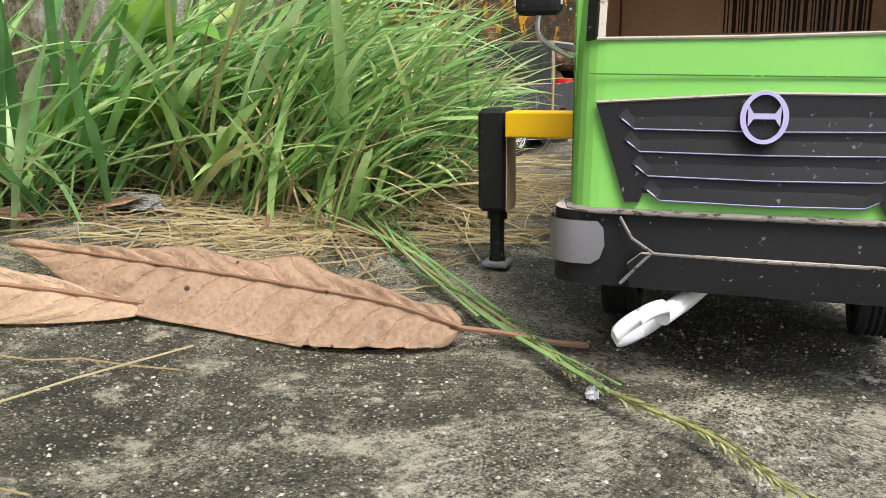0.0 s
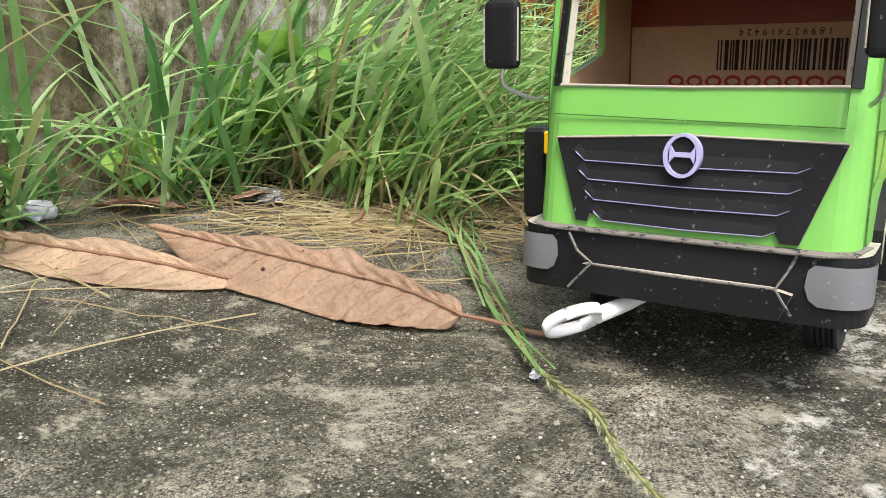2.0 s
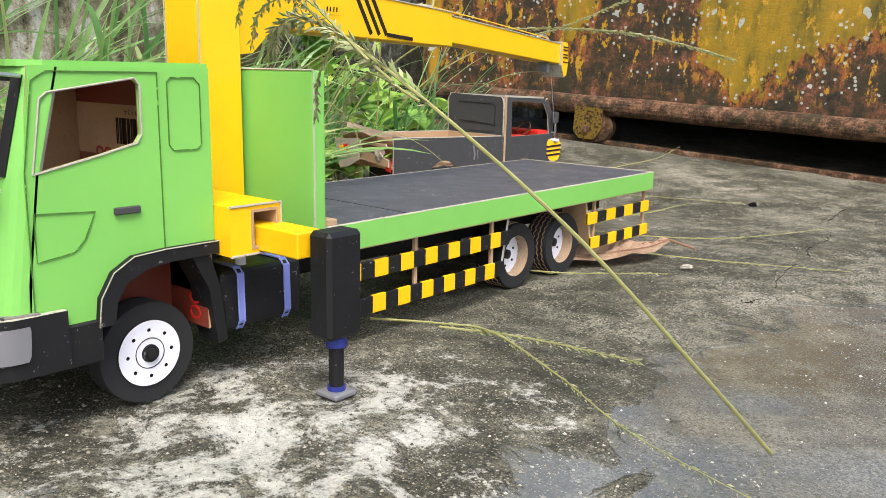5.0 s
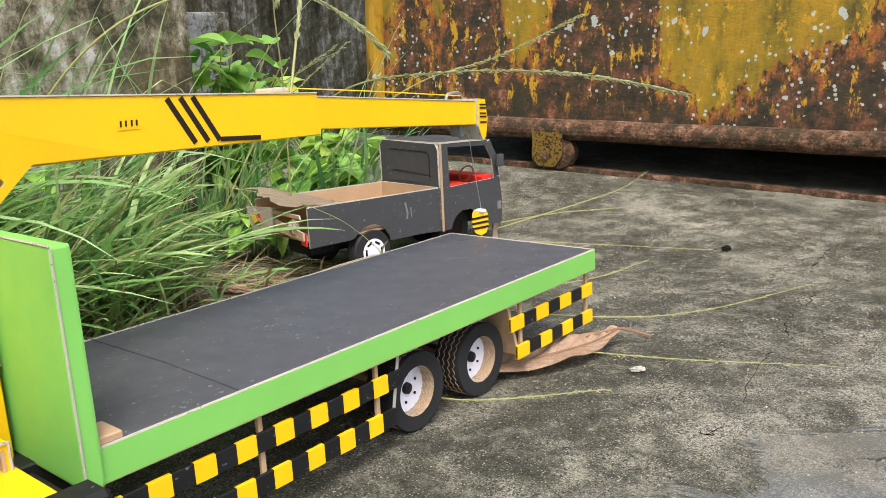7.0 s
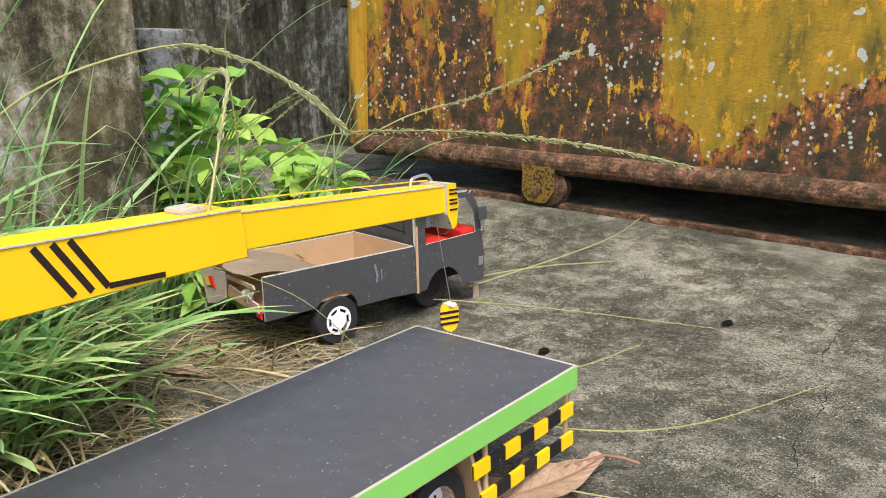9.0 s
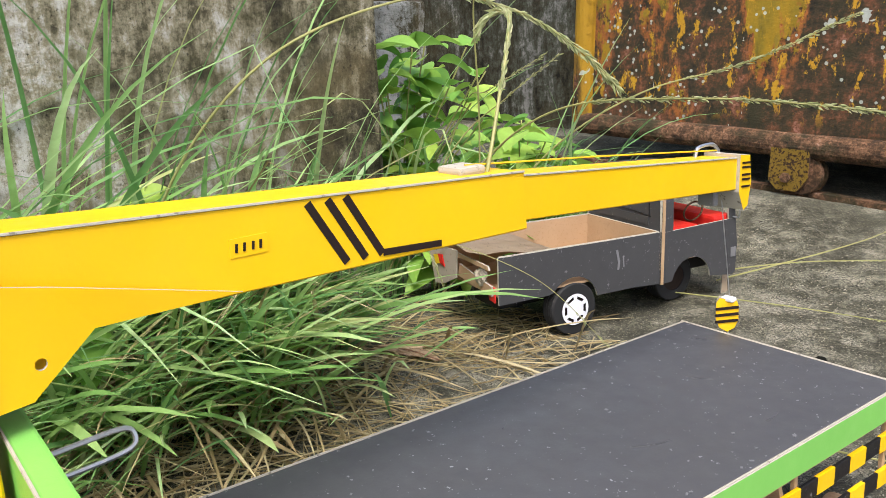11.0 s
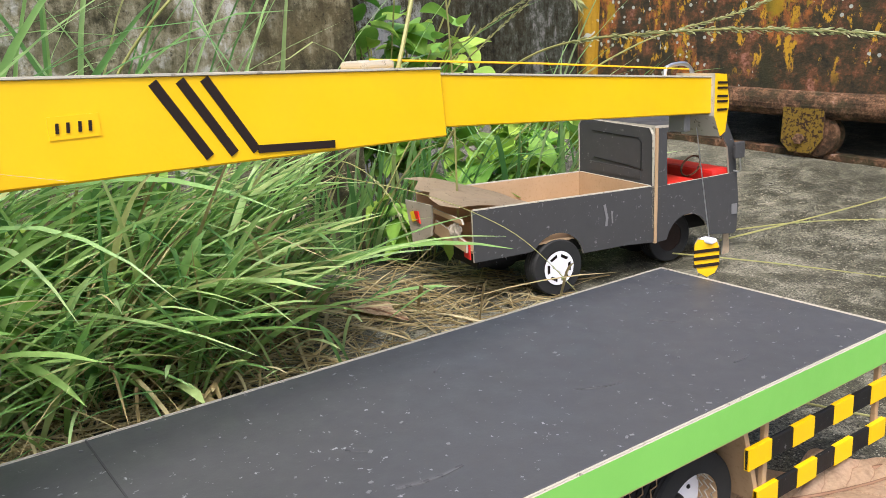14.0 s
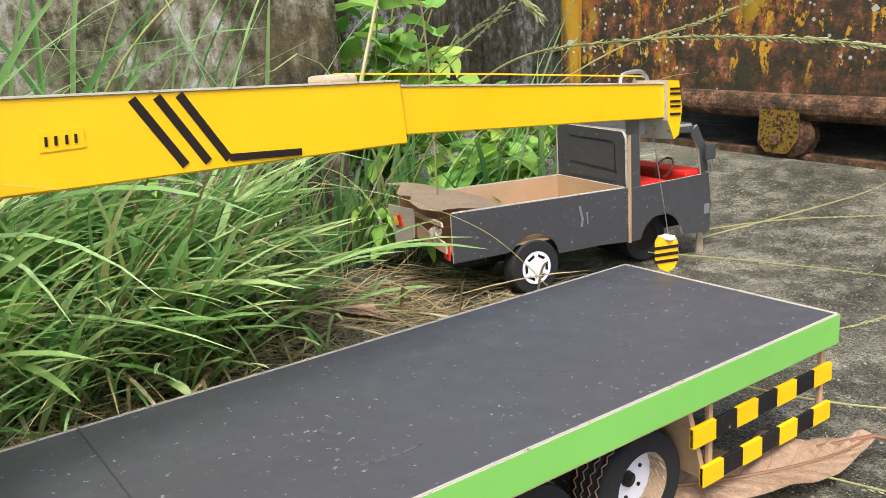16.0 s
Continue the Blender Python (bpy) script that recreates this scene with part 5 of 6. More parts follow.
part("bed_rim", joined(tube([(-0.001, -0.167, 0.0777), (-0.001, -0.06, 0.0757), (-0.001, -0.003, 0.0747)], 0.0008, 5), tube([(-PW + 0.001, -0.167, 0.0777), (-PW + 0.001, -0.06, 0.0757), (-PW + 0.001, -0.003, 0.0747)], 0.0008, 5)), PALE, pick, "pale cut rim of the bed sides")
part("front_scrap", plate([(0.086, 0.0005), (0.0945, 0.0005), (0.0925, 0.022), (0.087, 0.022)], [], side_x(-0.010, -1), 0.0016), [TORN, TORN, PALE], pick, "scrap of bare card under the front")
# torn tail
sheet_v, sheet_f = [], []
sr = random.Random(8)
for i in range(9):
    for j in range(7):
        v = -0.178 + 0.10 * i / 8 + (sr.uniform(-0.007, 0.005) if i in (0, 8) else 0)
        u = -PW + 0.006 + 0.082 * j / 6
        z = 0.0785 - 0.018 * (i / 8) ** 2 + 0.013 * (1 - j / 6) * (1 - i / 8) + 0.001 * math.sin(j * 2.1 + i)
        sheet_v.append((u, v, z))
for i in range(8):
    for j in range(6):
        sheet_f.append([i * 7 + j, i * 7 + j + 1, i * 7 + j + 8, i * 7 + j + 7])
torn_bm = bmesh.new()
tv = [torn_bm.verts.new(p) for p in sheet_v]
for f in sheet_f:
    torn_bm.faces.new([tv[i] for i in f])
bmesh.ops.solidify(torn_bm, geom=torn_bm.faces[:], thickness=0.0016)
part("torn_sheet", torn_bm, TORN, pick, "torn grey-tan cardboard sheet lying on the bed")
part("tail_board", plate([(-PW - 0.003, 0.0715), (-0.052, 0.0745), (-0.055, 0.05), (-0.075, 0.041), (-PW + 0.008, 0.0375)], [], front_y(-0.1765), 0.0018), [GREYCARD, CARD, PALE], pick, "bare card tail board with a lamp")
part("tail_board", plate([(-0.055, 0.062), (-0.004, 0.054), (-0.004, 0.046), (-0.058, 0.051)], [], front_y(-0.1725), 0.0018), [CARD, CARD, PALE], pick, "bent strip of bare card")
part("tail_board", plate([(-0.058, 0.072), (-0.006, 0.071), (-0.004, 0.0675), (-0.058, 0.0685)], [], front_y(-0.1745), 0.0016), [CARD, CARD, PALE], pick)
shred = bmesh.new()
bmesh.ops.create_icosphere(shred, subdivisions=3, radius=1)
for v in shred.verts:
    v.co *= 1 + 0.55 * noise.noise(v.co * 1.9) + 0.3 * noise.noise(v.co * 5)
    v.co = Vector((-0.02 + v.co.x * 0.008, -0.172 + v.co.y * 0.003, 0.059 + v.co.z * 0.007))
part("torn_shred", shred, GREYCARD, pick, "crumpled grey shred")
part("tail_lamp", plate([(-0.091, 0.0635), (-0.083, 0.0655), (-0.079, 0.058), (-0.087, 0.056)], [], front_y(-0.178), 0.001), [ORANGE, ORANGE, ORANGE], pick, "yellow lamp patch")
part("tail_lamp", plate([(-0.083, 0.0655), (-0.0755, 0.0665), (-0.072, 0.0565), (-0.079, 0.058)], [], front_y(-0.178), 0.001), [RED, RED, RED], pick, "red lamp patch")
part("tail_lamp", plate([(-0.0125, 0.0545), (-0.003, 0.0525), (-0.0025, 0.0405), (-0.0115, 0.0415)], [], front_y(-0.1705), 0.0012), [RED, RED, RED], pick, "red lamp patch")
part("chassis", box(-0.07, -0.03, -0.15, 0.085, 0.024, 0.042), BLACK, pick)
for v, uo in ((-0.095, 0.001), (0.0365, -0.022)):
    for sgn in (1, -1):
        pw = part("wheel", lathe_x([(0, 0.0128), (0, 0.0214), (-0.001, 0.0224)] + [(-0.002 - 0.0015 * i, 0.0222 if i % 2 else 0.0214) for i in range(8)] + [(-0.0145, 0.0221), (-0.0145, 0.0128), (0, 0.0128)], 40), RUBBER, pick, "black tyre of stacked card discs")
        pw.matrix_basis = pose(uo if sgn > 0 else -PW - uo, v, 0.0224, 0, 0, 0 if sgn > 0 else 180)
        if v > 0:
            part("rim", plate(circle(0, 0, 0.0132, 28), [], lambda u, w, d: (-0.0008 - d, u, w), 0.001), [INK, INK, INK], pw)
            continue
        slots = []
        for k in range(6):
            a = 2 * math.pi * k / 6
            slots.append([(0.0098 * math.cos(a + s * 0.34) * q, 0.0098 * math.sin(a + s * 0.34) * q) for s, q in ((-1, 0.9), (1, 0.9), (1, 1.16), (-1, 1.16))])
        part("rim", plate(circle(0, 0, 0.0135, 36), slots, lambda u, w, d: (0.0012 - d, u, w), 0.0016), [WHITE, WHITE, INK], pw, "white wheel cover with six slots")
        part("rim_ground", plate(circle(0, 0, 0.0132, 28), [], lambda u, w, d: (-0.0008 - d, u, w), 0.001), [INK, INK, INK], pw)


# ---- fallen leaves ----
def dry_leaf(label, spine, half, down, up, material, low=0.6, high=1.0, waves=5, seed=1, stalk=None):
    """A fallen leaf: spine points, greatest half width, and the way each half leans from the midrib."""
    rng = random.Random(seed)
    pts = glide(spine, 24)
    n = len(pts)
    dn, upv = Vector(down).normalized(), Vector(up).normalized()
    leaf = thing("dry_leaf", label, "leaf", group="fallen leaves")
    verts, faces = [], []
    m = 9
    ph = rng.uniform(0, 6)
    floor = []
    for i, p in enumerate(pts):
        s = i / (n - 1)
        w = half * max(0.02, math.sin(math.pi * s ** 0.8) ** 0.75) if 0 < s < 1 else half * 0.02
        row = []
        for j in range(-m, m + 1):
            f = abs(j) / m
            way = dn if j < 0 else upv
            k = low if j < 0 else high
            if j > 0:
                k *= 1 + 0.30 * math.sin(9 * s + ph) * math.sin(23 * s + 1.0)
            q = p + way * w * k * f
            # the blade swells between its side veins and is pinched along them
            t = (i - 1.3 * f * m) / 8
            swell = abs(math.sin(math.pi * t)) ** 0.7 * math.sin(math.pi * min(1.0, 0.12 + f * 0.85)) * min(1.0, w / (0.5 * half))
            out = Vector((0, -0.9, 0.45)) if j < 0 else Vector((0, -0.5, 0.85))
            q += out * half * (0.11 * swell - 0.03)
            q.z += half * (0.07 * math.sin(waves * math.pi * s * 2 + ph + (1.5 if j < 0 else 0)) * f * f + 0.03 * noise.noise((s * 14, f * 3, ph)) * f)
            q.y += half * 0.05 * math.sin(waves * math.pi * s * 1.4 + ph) * f * f
            q.z = max(q.z, ground_height(q.x, q.y) + 0.0008)
            row.append(q)
        verts += row
    cols = 2 * m + 1
    for i in range(n - 1):
        for j in range(cols - 1):
            faces.append([i * cols + j, i * cols + j + 1, (i + 1) * cols + j + 1, (i + 1) * cols + j])
    bm = bmesh.new()
    vs = [bm.verts.new(v) for v in verts]
    for f in faces:
        bm.faces.new([vs[i] for i in f])
    bmesh.ops.solidify(bm, geom=bm.faces[:], thickness=0.0005)
    smooth(part("blade", bm, material, leaf))
    rib = [p + Vector((0, -0.0004, 0.0005)) for p in pts]
    if stalk:
        rib = glide(stalk, 6)[::-1] + rib[1:]
    part("midrib", tube(rib, [0.0012 * (1 - 0.6 * i / len(rib)) for i in range(len(rib))], 6), RIB, leaf, "darker leaf stalk and midrib")
    veins = []
    for i in range(8, n - 6, 8):
        for sgn in (-1, 1):
            line = []
            for f in range(0, m + 1):
                ii = min(n - 1, i + round(f * 1.3))
                line.append(verts[ii * cols + m + sgn * f] + Vector((0, -0.0003, 0.0003)))
            veins.append(tube(line, [0.00030 * (1 - 0.7 * k / m) for k in range(m + 1)], 4))
    tagged(part("venation", joined(*veins), VEIN, leaf), kind="stuff")
    return leaf


dry_leaf("large curled brown leaf propped on its edge on the concrete", [(-0.094, 0.010, 0.0075), (-0.125, 0.0125, 0.0135), (-0.165, 0.0085, 0.0185), (-0.205, 0.0035, 0.0230), (-0.245, 0.0, 0.0265), (-0.292, -0.001, 0.0290)], 0.030, (0, -0.68, -0.74), (0, 0.72, 0.5), DRYLEAF, 1.0, 0.4, 3, 3, [(-0.094, 0.010, 0.0075), (-0.078, 0.013, 0.006), (-0.062, 0.016, 0.0035), (-0.049, 0.0185, 0.0028)])
dry_leaf("pale brown fallen leaf lying against the larger one", [(-0.215, -0.008, 0.0105), (-0.255, -0.025, 0.0185), (-0.30, -0.041, 0.0235), (-0.345, -0.052, 0.0265), (-0.395, -0.059, 0.0285), (-0.44, -0.061, 0.029)], 0.033, (0.25, -0.8, -0.5), (-0.2, 0.85, 0.4), DRYLEAF2, 0.95, 0.3, 2, 5)
dry_leaf("brown fallen leaf behind the model's rear wheel", [(0.02, 0.425, 0.003), (0.045, 0.452, 0.006), (0.066, 0.487, 0.008), (0.078, 0.52, 0.009), (0.084, 0.545, 0.0125)], 0.020, (0.85, -0.5, 0.0), (-0.85, 0.5, 0.3), DRYLEAF, 0.75, 1.0, 3, 9, [(0.084, 0.545, 0.0125), (0.09, 0.556, 0.008), (0.1, 0.562, 0.0045)])
for k, (x, y, r, s) in enumerate(((-0.36, 0.045, 0.5, 0.03), (-0.385, 0.10, 2.2, 0.026), (-0.33, 0.12, 1.2, 0.02), (-0.30, 0.86, 0.6, 0.035), (-0.37, 0.93, 2.0, 0.03), (-0.27, 0.47, 0.4, 0.03))):
    z = ground_height(x, y)
    c, sn = math.cos(r), math.sin(r)
    dry_leaf("small dry leaf among the grass", [(x - s * c, y - s * sn, z + 0.004), (x, y, z + 0.007), (x + s * c, y + s * sn, z + 0.003)], s * 0.35, (sn, -c, 0.1), (-sn, c, 0.25), DRYLEAF2 if k % 2 else DRYLEAF, 1, 1, 2, 20 + k)


# ---- grass ----
PICK_INV = pose(-0.212, 0.705, 0.0005, 0, 0, -9).inverted()


def taken(p, reach=-0.2):
    """Inside one of the models."""
    q = PICK_INV @ p
    if -0.112 < q.x < 0.012 and -0.188 < q.y < 0.1 and q.z < 0.135:
        return True
    if -0.13 < q.x < 0.03 and -0.27 < q.y < -0.18 and q.z > 0.028:
        return True
    if p.y > 0.36 and p.x > reach - 0.25 * max(0.0, p.y - 0.45):
        return True
    if p.y < 0.13 and p.x > -0.315:
        return True
    return (p.x > -0.15 and p.y > -0.01) or (-0.135 < p.x and 0.115 < p.y < 0.15) or (p.y > 1.04 + 0.13 * p.x)


def pressed(p):
    """How high the grass still stands where it lies flattened before the pickup's tail."""
    if 0.34 < p.y < 0.66:
        return 0.042 + max(0.0, -0.275 - p.x) * 1.1 + max(0.0, 0.40 - p.y) * 1.6
    return 1.0


def blade(rng, base, azimuth, length, width, lean, curl, verts, faces, seg=10, free=False):
    """One folded blade that rises from base and bows over towards azimuth."""
    p = Vector(base)
    side = Vector((-math.sin(azimuth), math.cos(azimuth), 0))
    sway = rng.uniform(-0.32, 0.32)
    reach = rng.choice((-0.24, -0.22, -0.2, -0.18, -0.13))
    step = length / seg
    k = len(verts)
    for i in range(seg + 1):
        s = i / seg
        th = lean + curl * s ** 1.25
        az = azimuth + sway * s
        d = Vector((math.sin(th) * math.cos(az), math.sin(th) * math.sin(az), math.cos(th)))
        w = width * 0.5 * min(1.0, 0.45 + 2.2 * s) * max(0.03, 1 - s ** 2.6)
        lift = Vector((0, 0, 1)) - d * d.z
        lift = lift.normalized() if lift.length > 0.05 else Vector((math.cos(az), math.sin(az), 0))
        twist = side * math.cos(sway * 2.2 * s) + lift * math.sin(sway * 2.2 * s)
        verts.extend([p - twist * w + lift * w * 0.35, p.copy(), p + twist * w + lift * w * 0.35])
        if taken(p, reach):
            if i < 4:
                del verts[k:]
                return
            seg = i
            w = 0.0001
            verts[-3:] = [p - twist * w, p.copy(), p + twist * w]
            break
        if i < seg:
            p = p + d * step
            g = ground_height(p.x, p.y) + 0.002
            if p.z < g:
                p.z = g + 0.001 * rng.random()
            if p.x < -0.425 and p.y < 0.57:
                p.x = -0.425
            top = pressed(p)
            if p.z > top and not free:
                p.z = max(g, p.z - (p.z - top) * rng.uniform(0.3, 0.8))
    for i in range(seg):
        a = k + 3 * i
        faces.extend([[a, a + 1, a + 4, a + 3], [a + 1, a + 2, a + 5, a + 4]])


def tufts(name, label, seed, centres, count, length, width, aim_at, fan, material, lean=(0.05, 0.5), curl=(0.5, 1.9), spread_r=0.03, free=False):
    rng = random.Random(seed)
    verts, faces = [], []
    for cx, cy, share in centres:
        for _ in range(int(count * share)):
            r, a = spread_r * math.sqrt(rng.random()), rng.uniform(0, 2 * math.pi)
            x, y = cx + r * math.cos(a), cy + r * math.sin(a)
            if x < -0.422 and y < 0.57:
                x = -0.42
            az = rng.gauss(aim_at, fan)
            ln = rng.uniform(*length) * (0.75 + 0.5 * rng.random())
            blade(rng, (x, y, ground_height(x, y) - 0.002), az, ln, rng.uniform(*width), rng.uniform(*lean), rng.uniform(*curl), verts, faces, free=free)
    ob = smooth(part(name, (verts, faces), material))
    return tagged(ob, label, "grass", kind="stuff")


rg = random.Random(31)
front_tufts = [(rg.uniform(-0.41, -0.33), y + rg.uniform(-0.02, 0.02), rg.uniform(0.6, 1.2)) for y in [-0.34 + 0.042 * i for i in range(14)]]
middle_tufts = [(rg.uniform(-0.41, -0.31 if y < 0.38 else -0.26), y + rg.uniform(-0.02, 0.02), rg.uniform(0.7, 1.3)) for y in [0.2 + 0.022 * i for i in range(19)]]
low_tufts = [(rg.uniform(-0.35, -0.25), y, rg.uniform(0.7, 1.2)) for y in [0.26 + 0.018 * i for i in range(17)]]
rear_tufts = [(rg.uniform(-0.5, -0.36), y, rg.uniform(0.6, 1.1)) for y in (0.5, 0.53, 0.56, 0.6, 0.64, 0.69, 0.74, 0.8)]
tufts("grass", "long green grass along the foot of the old wall", 11, front_tufts, 21, (0.13, 0.36), (0.0028, 0.0080), -0.1, 1.25, GRASS, (0.2, 1.1), (0.7, 2.0))
arch_tufts = [(rg.uniform(-0.42, -0.33), y + rg.uniform(-0.02, 0.02), rg.uniform(0.7, 1.3)) for y in [0.13 + 0.021 * i for i in range(18)]]
tufts("grass", "thick long grass bowing over towards the model trucks", 12, arch_tufts, 9, (0.18, 0.34), (0.0040, 0.0088), 0.3, 0.6, GRASS, (0.35, 0.9), (0.8, 1.5), 0.04, True)
comb_tufts = [(rg.uniform(-0.42, -0.29), 0.10 + 0.019 * i + rg.uniform(-0.015, 0.015), rg.uniform(0.7, 1.3)) for i in range(18)]
tufts("grass", "broad green blades combed over towards the pickup's tail", 19, comb_tufts, 13, (0.15, 0.29), (0.0042, 0.0090), 0.8, 0.32, LITGRASS, (0.6, 1.1), (0.45, 1.0), 0.035, True)
tufts("grass", "low combed grass lying out before the pickup's tail", 17, low_tufts, 9, (0.12, 0.25), (0.0034, 0.0074), 0.6, 0.5, GRASS, (0.6, 1.15), (0.4, 1.0), 0.035, True)
near_tufts = [(rg.uniform(-0.30, -0.225), 0.15 + 0.0165 * i, rg.uniform(0.7, 1.3)) for i in range(12)]
tufts("grass", "loose green blades drooping beside the crane truck's bed", 23, near_tufts, 14, (0.10, 0.23), (0.0036, 0.0082), 0.4, 1.0, LITGRASS, (0.2, 1.0), (0.6, 1.6), 0.03, True)
tufts("dry_grass", "tan bent blades among the green beside the bed", 24, near_tufts, 5, (0.07, 0.17), (0.0014, 0.0040), 0.3, 1.2, STRAW, (0.2, 1.2), (0.4, 1.6), 0.03, True)
tufts("grass", "green grass in the corner behind the pickup", 13, rear_tufts, 22, (0.1, 0.3), (0.0026, 0.006), -0.1, 0.8, GRASS, (0.05, 0.6), (0.5, 1.7))
tufts("grass", "fine bent grass hanging towards the crane truck's leg", 14, [(-0.27 + 0.008 * i, 0.24 + 0.025 * i, 1.0) for i in range(8)], 15, (0.12, 0.24), (0.0014, 0.003), -0.7, 0.5, GRASS, (0.5, 1.1), (0.6, 1.1), 0.035)
tufts("grass", "tall thin blades arching out from the wall", 18, [(-0.41, 0.27 + 0.03 * i, 1.0) for i in range(10)], 4, (0.26, 0.42), (0.0022, 0.0050), 0.3, 0.6, GRASS, (0.05, 0.3), (0.7, 1.4), 0.02, True)
tufts("dry_grass", "dead straw-coloured blades at the foot of the grass", 15, [(x + 0.06, y - 0.02, s) for x, y, s in middle_tufts], 16, (0.08, 0.26), (0.0012, 0.0036), 0.4, 1.2, STRAW, (0.5, 1.5), (0.2, 1.2), 0.05)

tufts("dry_grass", "short dead blades at the foot of the wall", 16, front_tufts, 7, (0.05, 0.13), (0.0010, 0.003), -0.2, 1.3, STRAW, (0.5, 1.4), (0.2, 1.2), 0.03)


def litter(seed, count, place, length, name="straw", label="thin dry straws scattered on the concrete"):
    rng = random.Random(seed)
    verts, faces = [], []
    for _ in range(count):
        x, y = place(rng)
        a, ln, b = rng.uniform(0, math.pi), rng.uniform(*length), rng.uniform(-0.2, 0.2)
        pts = []
        for i in range(7):
            s = i / 6 - 0.5
            px, py = x + ln * s * math.cos(a + b * s), y + ln * s * math.sin(a + b * s)
            pts.append((px, py, ground_height(px, py) + 0.001 + 0.0025 * rng.random()))
        v, f = tube(pts, rng.uniform(0.00025, 0.0006), 4)
        k = len(verts)
        verts += v
        faces += [[i + k for i in q] for q in f]
    return tagged(part(name, (verts, faces), STRAW), label, "straw", kind="stuff")


def margin(rng):
    y = rng.uniform(0.06, 0.62)
    return min(-0.14, rng.gauss(-0.28, 0.06)), y


litter(5, 560, margin, (0.03, 0.14))
litter(8, 190, lambda r: (r.uniform(-0.3, -0.11), r.uniform(0.15, 0.44)), (0.05, 0.16), label="pale dry straws lying beside the crane truck")
litter(21, 170, lambda r: (r.uniform(-0.36, -0.17), r.uniform(0.10, 0.36)), (0.06, 0.17), label="pale matted straws under the grass beside the bed")
litter(7, 26, lambda r: (r.gauss(-0.34, 0.04), r.uniform(-0.2, 0.06)), (0.05, 0.15))
litter(12, 7, lambda r: (r.uniform(-0.32, -0.17), r.uniform(-0.14, -0.03)), (0.07, 0.18))


# ---- seed stalks ----
def seed_stalk(label, line, radius=0.0009, head=0.45, burst=1.0, seed=1, n=90, size=0.0035):
    """A bowed grass stalk whose end part carries small spikelets."""
    rng = random.Random(seed)
    st = thing("seed_stalk", label, "grass stalk", group="seed stalks")
    pts = glide(line, 10)
    part("stem", tube(pts, [radius * (1 - 0.75 * i / len(pts)) for i in range(len(pts))], 6), STEM, st)
    verts, faces = [], []
    m = len(pts)
    for _ in range(n):
        s = 1 - head * rng.random()
        i = min(m - 2, int(s * (m - 1)))
        p, d = pts[i].lerp(pts[i + 1], rng.random()), (pts[i + 1] - pts[i]).normalized()
        o = d.orthogonal()
        o.rotate(Matrix.Rotation(rng.uniform(0, 6.28), 3, d))
        w = (d * rng.uniform(0.7, 1.3) + o * rng.uniform(0.15, 0.6) * burst + Vector((0, 0, -0.25 * burst))).normalized()
        ln = size * rng.uniform(0.6, 1.5)
        b = w.cross(o).normalized() * ln * 0.11
        c = w.cross(b).normalized() * ln * 0.11
        q = p + o * radius * 0.6
        k = len(verts)
        verts += [q, q + w * ln * 0.5 + b, q + w * ln * 0.5 - b * 0.5 + c, q + w * ln * 0.5 - b * 0.5 - c, q + w * ln]
        faces += [[k, k + 2, k + 1], [k, k + 3, k + 2], [k, k + 1, k + 3], [k + 4, k + 1, k + 2], [k + 4, k + 2, k + 3], [k + 4, k + 3, k + 1]]
    tagged(part("seed_head", (verts, faces), SEED, st, "pale green spikelets"), kind="stuff")
    return st


def near_ground(points, lift=0.003):
    return [(x, y, ground_height(x, y) + lift + z) for x, y, z in points]


seed_stalk("bowed seed stalk reaching over the yard from the grass", [(-0.42, 0.60, 0.03), (-0.34, 0.605, 0.13), (-0.25, 0.615, 0.186), (-0.14, 0.637, 0.197), (-0.04, 0.659, 0.193), (0.012, 0.695, 0.182), (0.052, 0.733, 0.168)], 0.0012, 0.62, 0.55, 1, 620, 0.0040)
seed_stalk("tall arched seed stalk hanging over the boom", [(-0.30, 0.26, 0.03), (-0.25, 0.29, 0.16), (-0.2, 0.34, 0.238), (-0.16, 0.417, 0.269), (-0.12, 0.453, 0.259), (-0.095, 0.479, 0.236), (-0.078, 0.493, 0.214)], 0.0011, 0.5, 0.6, 2, 480, 0.0040)
seed_stalk("wilted pale seed head standing up beside the boom pulley", [(-0.0175, 0.3420, 0.186), (-0.0195, 0.3480, 0.200), (-0.0270, 0.3600, 0.222), (-0.0360, 0.3730, 0.243), (-0.0420, 0.3790, 0.2535), (-0.0470, 0.3770, 0.2555), (-0.0505, 0.3720, 0.2520), (-0.0525, 0.3690, 0.2450)], 0.0009, 0.72, 0.35, 3, 330, 0.0036)
seed_stalk("green seed stalk rising against the rusty gate", [(-0.47, 0.70, 0.02), (-0.4, 0.756, 0.126), (-0.33, 0.816, 0.184), (-0.25, 0.88, 0.212), (-0.17, 0.939, 0.255)], 0.0013, 0.4, 0.5, 4, 240, 0.0042)
seed_stalk("short seed stalk in the corner behind the grass", [(-0.45, 0.62, 0.05), (-0.4, 0.638, 0.18), (-0.35, 0.629, 0.199), (-0.3, 0.653, 0.23)], 0.0009, 0.4, 0.5, 5, 70, 0.0036)
seed_stalk("upright seed stalk in the corner", [(-0.30, 0.57, 0.02), (-0.27, 0.55, 0.18), (-0.25, 0.532, 0.277), (-0.2, 0.516, 0.298), (-0.18, 0.51, 0.31)], 0.0009, 0.35, 0.5, 6, 70, 0.0036)
seed_stalk("thin seed stalk leaning out of the grass", [(-0.40, 0.53, 0.02), (-0.35, 0.584, 0.148), (-0.3, 0.605, 0.195), (-0.25, 0.619, 0.23)], 0.0009, 0.4, 0.4, 7, 60, 0.0034)
